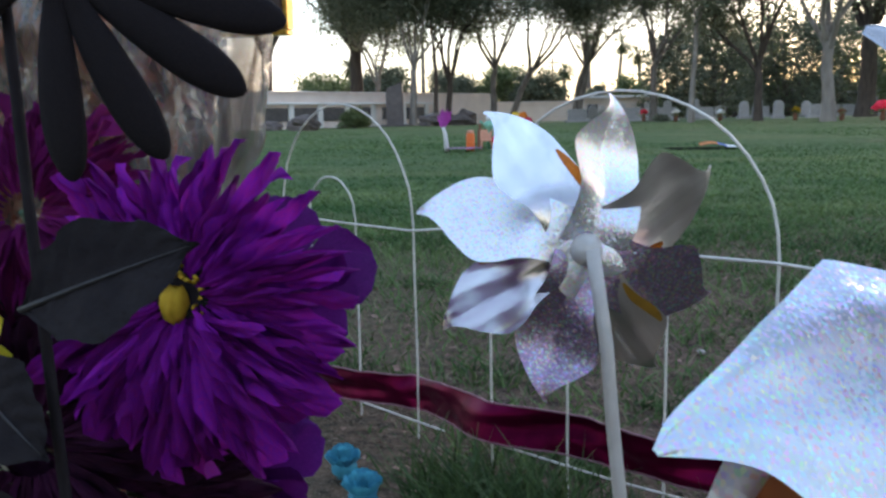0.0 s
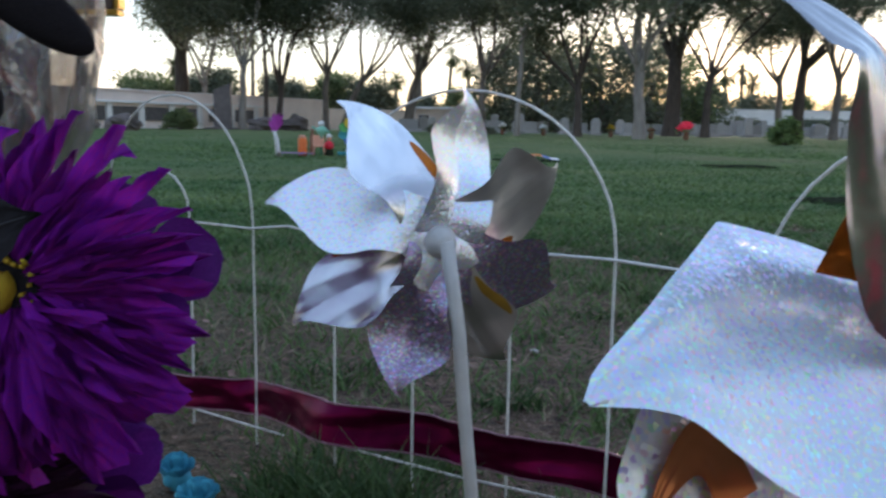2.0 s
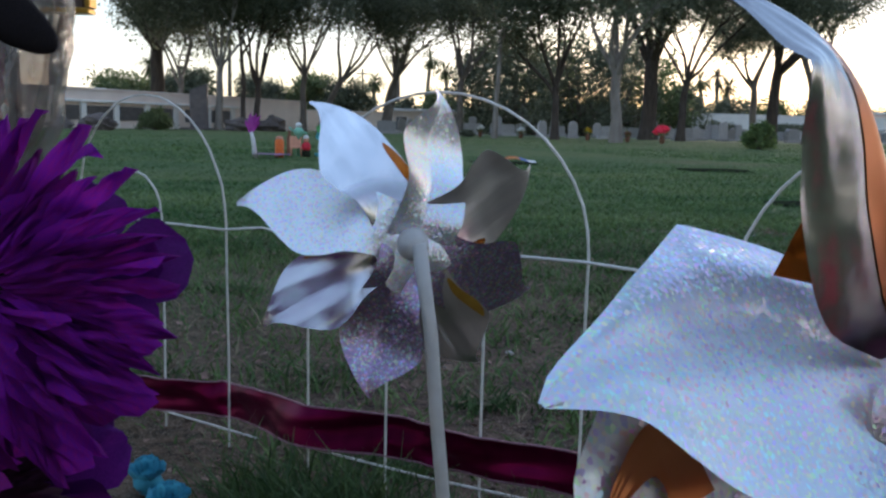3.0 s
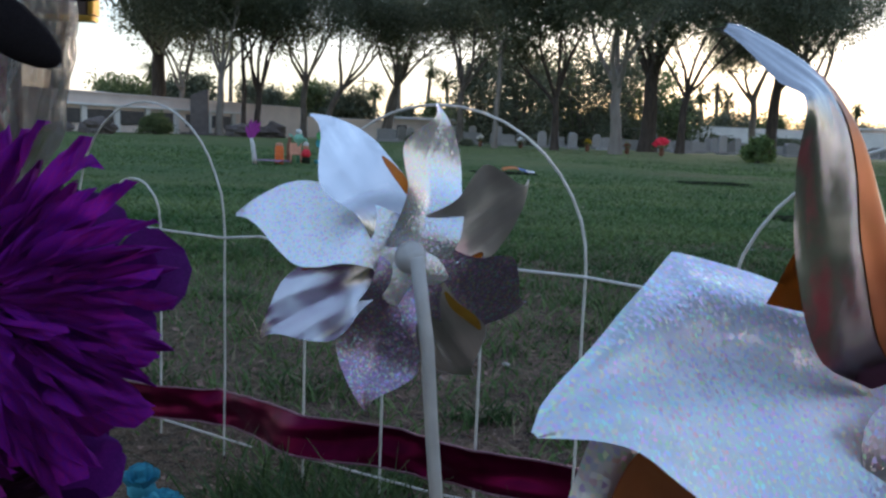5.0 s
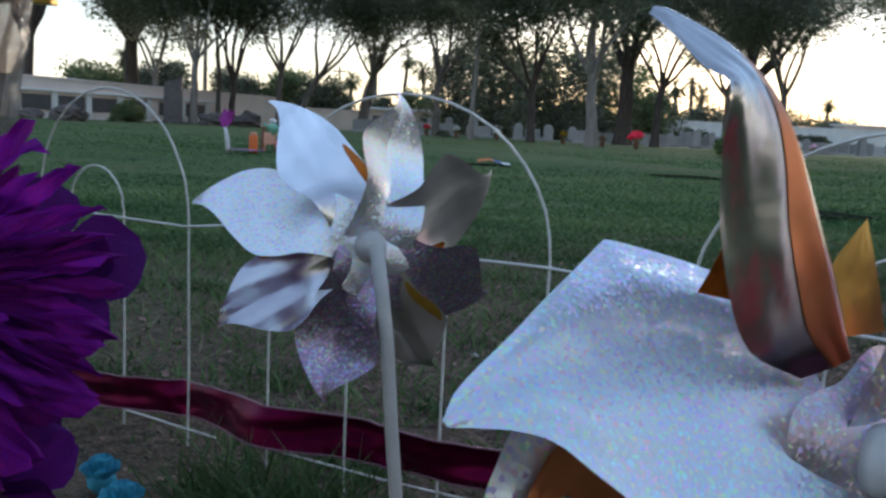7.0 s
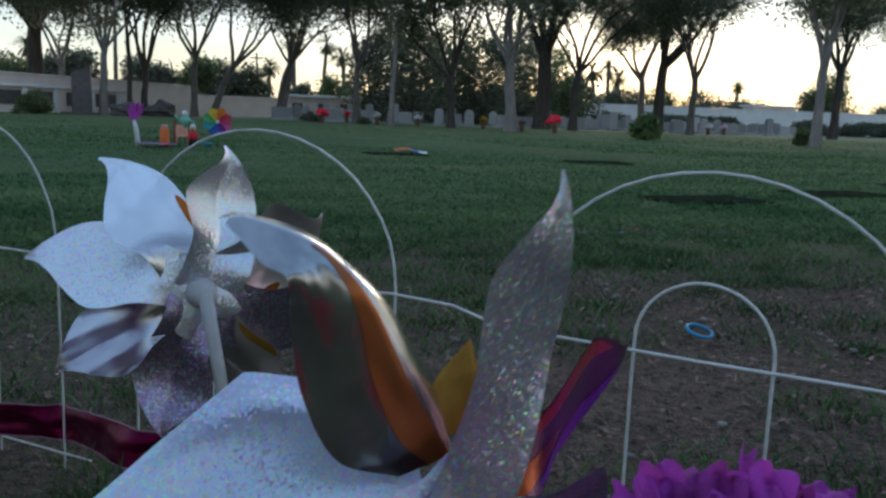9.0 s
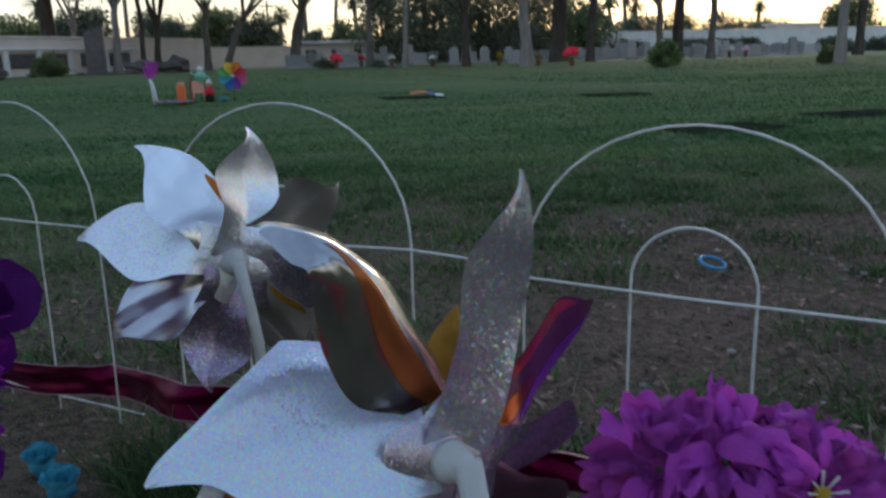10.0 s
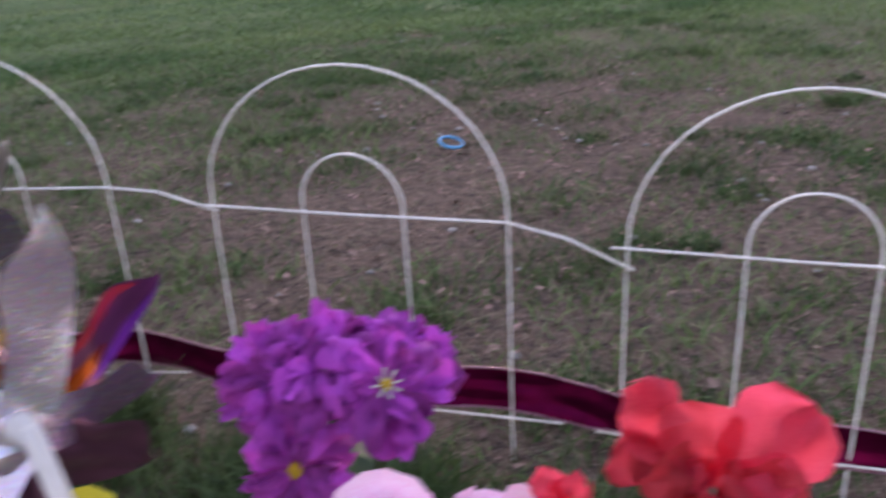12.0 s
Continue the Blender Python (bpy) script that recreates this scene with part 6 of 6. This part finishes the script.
def plaque():
    t = thing("framed_plaque", (-0.199, 0.80, 0), "dark wood framed plaque with a gilded edge on a stake", "plaque", m=pose(-0.199, 0.80, 0, 0, 0, -8))
    w, h, z0 = 0.075, 0.17, 0.416
    for nm, bx in (("bottom_rail", (-w, -0.008, z0, w, 0.006, z0 + 0.018)), ("top_rail", (-w, -0.008, z0 + h - 0.018, w, 0.006, z0 + h)), ("side_rail", (-w, -0.008, z0 + 0.0182, -w + 0.018, 0.006, z0 + h - 0.0182)), ("side_rail", (w - 0.018, -0.008, z0 + 0.0182, w, 0.006, z0 + h - 0.0182))):
        put(nm, mesh(nm, *block(*bx, 0.002), M_board, smooth=False), t)
    for bx in ((-w - 0.004, -0.010, z0 - 0.005, w + 0.004, 0.004, z0 - 0.0005), (w + 0.0005, -0.010, z0, w + 0.005, 0.004, z0 + h), (-w - 0.005, -0.010, z0, -w - 0.0005, 0.004, z0 + h)):
        put("gilt_edge", mesh("gilt_edge", *block(*bx, 0.001), M_gold, smooth=False), t, "gilded edge strip")
    put("panel", mesh("panel", *block(-w + 0.0185, -0.003, z0 + 0.0185, w - 0.0185, 0.002, z0 + h - 0.0185), M_paper, smooth=False), t, "pale panel")
    put("stake", mesh("stake", *block(-0.006, 0.0065, -0.05, 0.006, 0.014, z0 + 0.1, 0.001), M_board, smooth=False), t)


plaque()


# ---------- small things on the grass ----------
blue_petal = [petal_mesh("paper_petal", "round", 1.0, 0.5, -0.6, 0.8, 0.2, M_blue, k + 70, 5, 4) for k in range(3)]
for k, (x, y, s) in enumerate(((-0.081, 0.757, 1.15), (-0.050, 0.700, 1.2))):
    t = thing("paper_rose", (x, y, 0), "small sky-blue paper rose lying in the grass", "paper flower", "blue paper roses")
    rnd = random.Random(k + 80)
    for n, L, lift in ((7, 0.0165, 8), (6, 0.0175, 40), (5, 0.0165, 68)):
        for j in range(n):
            a = 6.283 * (j + rnd.uniform(-0.2, 0.2)) / n
            put("petal", rnd.choice(blue_petal), t, m=Matrix.Translation((0, 0, 0.009)) @ Matrix.Rotation(a, 4, "Z") @ Matrix.Rotation(-radians(lift), 4, "Y") @ Matrix.Scale(L * s, 4))
    put("bud", mesh("bud", *ball(0.0105 * s, 0.95, 0.4, k + 2, 7, 10), M_blue), t, m=Matrix.Translation((0, 0, 0.011)))

ring = put("rubber_bracelet", mesh("rubber_bracelet", *tube([(0.027 * math.cos(a), 0.021 * math.sin(a), 0.004 + 0.003 * math.sin(a)) for a in np.linspace(0, 2 * math.pi, 33)], 0.0032, 8, caps=False), M_blue_rubber), m=pose(0.934, 1.285, 0.006, 12, 4, 25))
tagged(ring, "light blue rubber bracelet dropped on bare soil", "bracelet")


# ---------- toys and decorations on the next grave ----------
def figure(name, x, y, prof, material, label, category, extras=()):
    t = thing(name, (x, y, 0), label, category)
    put("body", mesh("body", *lathe(prof, 14), material), t)
    for nm, v, f, mt in extras:
        put(nm, mesh(nm, v, f, mt), t)
    return t


figure("candle_jar", -0.655, 8.45, [(0.040, -0.01), (0.044, 0.01), (0.044, 0.15), (0.040, 0.165), (0.034, 0.172)], M_orange, "orange glass candle jar with a pale rim", "candle",
       [("rim", *lathe([(0.035, 0.1722), (0.036, 0.19), (0.028, 0.2), (0.02, 0.203)], 14), M_peach)])
bv, bf = ball(0.03, 1.0, 0.0, 0, 8, 10)
figure("toy_figurine", -0.41, 8.75, [(0.042, -0.01), (0.046, 0.02), (0.04, 0.06), (0.036, 0.062)], M_marker, "small toy figurine with red coat and white cap", "figurine",
       [("coat", *lathe([(0.036, 0.0622), (0.05, 0.08), (0.044, 0.12), (0.025, 0.14)], 12), M_red), ("head", *([(a, b, c + 0.165) for a, b, c in bv], bf), M_peach), ("cap", *lathe([(0.031, 0.178), (0.026, 0.2), (0.012, 0.215)], 12), M_white)])
chair = thing("toy_chair", (-0.52, 8.85, 0), "salmon-coloured small toy chair on the grave", "toy chair")
put("seat", mesh("seat", *block(-0.06, -0.05, 0.075, 0.06, 0.05, 0.095, 0.006), M_peach, smooth=False), chair)
put("backrest", mesh("backrest", *block(-0.062, 0.032, 0.0952, 0.058, 0.05, 0.21, 0.006), M_peach, smooth=False), chair, m=Matrix.Translation((-0.012, 0.02, 0)) @ Matrix.Rotation(-0.22, 4, "X"))
for a, b in ((-0.05, -0.04), (0.05, -0.04), (-0.05, 0.04), (0.05, 0.04)):
    put("leg", mesh("leg", *tube([(a * 1.15, b * 1.15, -0.01), (a, b, 0.0748)], 0.007, 6), M_peach), chair)
figure("toy_figurine", -0.50, 8.96, [(0.02, -0.01), (0.022, 0.2), (0.05, 0.22), (0.055, 0.26), (0.03, 0.29)], M_mint, "mint green and white toy on a short post", "figurine",
       [("head", *([(a * 1.1, b * 1.1, c + 0.315) for a, b, c in bv], bf), M_white), ("arm", *tube([(-0.05, 0, 0.25), (-0.1, 0, 0.29)], 0.012, 6), M_mint), ("arm", *tube([(0.05, 0, 0.25), (0.09, 0, 0.22)], 0.012, 6), M_mint)])
figure("bottle", -0.60, 9.0, [(0.028, -0.01), (0.031, 0.02), (0.031, 0.17), (0.014, 0.22), (0.012, 0.26)], M_vase, "brown bottle standing on the grave", "bottle")
figure("glass_dish", -0.27, 8.7, [(0.03, -0.01), (0.05, 0.01), (0.055, 0.03), (0.05, 0.034)], SPIN[4], "small teal glass dish on the lawn", "dish")
cloth = put("cloth", mesh("cloth", *sheet(10, 10, lambda u, v: Vector((-0.9 + 0.36 * u, 8.35 + 0.16 * v, 0.028 + 0.012 * noise.noise(Vector((u * 5, v * 3, 1)))))), M_plum_cloth))
tagged(cloth, "crumpled mauve cloth lying on the lawn", "cloth")

t = thing("garden_stake_flower", (-0.90, 8.35, 0), "hot pink plastic flower on a pale stake", "garden ornament")
put("stake", mesh("stake", *tube([(0.02, 0, -0.03), (0.0, 0, 0.16), (-0.02, 0, 0.24)], [0.026, 0.02, 0.014], 8), M_white), t)
pk = [petal_mesh("ornament_petal", "pointed", 1.0, 0.1, 0.1, 0.4, 0.3, M_hot_pink, k + 90, 5, 4) for k in range(2)]
for k in range(14):
    side, tilt = (k % 7 - 3) * 0.13, 0.2 * (k // 7)
    put("petal", pk[k % 2], t, m=Matrix.Translation((-0.02 + 0.006 * (k % 7 - 3), 0.01 * (k % 3), 0.235 + 0.02 * (k % 4))) @ Matrix.Rotation(side, 4, "Y") @ Matrix.Rotation(-math.pi / 2 + 0.15 + tilt, 4, "Y") @ Matrix.Rotation(1.57, 4, "X") @ Matrix.Scale((0.13, 0.10, 0.15, 0.11)[k % 4], 4))

t = thing("rainbow_spinner", (-0.18, 9.0, 0), "rainbow-coloured garden spinner on a thin stake", "garden spinner")
put("stake", mesh("stake", *tube([(0, 0.01, -0.03), (0, 0.01, 0.27)], 0.005, 6), M_stem), t)
for k in range(8):
    sail = petal_mesh("sail", "round", 0.15, 0.055, 0.0, 0.3, 0.05, SPIN[k], k, 5, 4)
    put("sail", sail, t, m=Matrix.Translation((0, -0.005, 0.24)) @ facing((0.05, -1, 0)) @ Matrix.Rotation(k * math.pi / 4 + 0.4, 4, "Z") @ Matrix.Rotation(0.35, 4, "X"))
put("hub", mesh("hub", *ball(0.02, 1, 0, 0, 6, 8), M_white), t, m=Matrix.Translation((0, -0.01, 0.24)))

scrap = put("plastic_scrap", mesh("plastic_scrap", *sheet(8, 4, lambda u, v: Vector((1.55 + 0.34 * u, 8.15 + 0.06 * v + 0.05 * u, 0.03 + 0.02 * math.sin(u * 5) + 0.01 * v))), [SPIN[1], SPIN[5], M_white], True, [0 if i < 16 else (1 if i < 24 else 2) for i in range(32)]))
tagged(scrap, "orange and blue plastic scrap on a flat marker", "scrap")
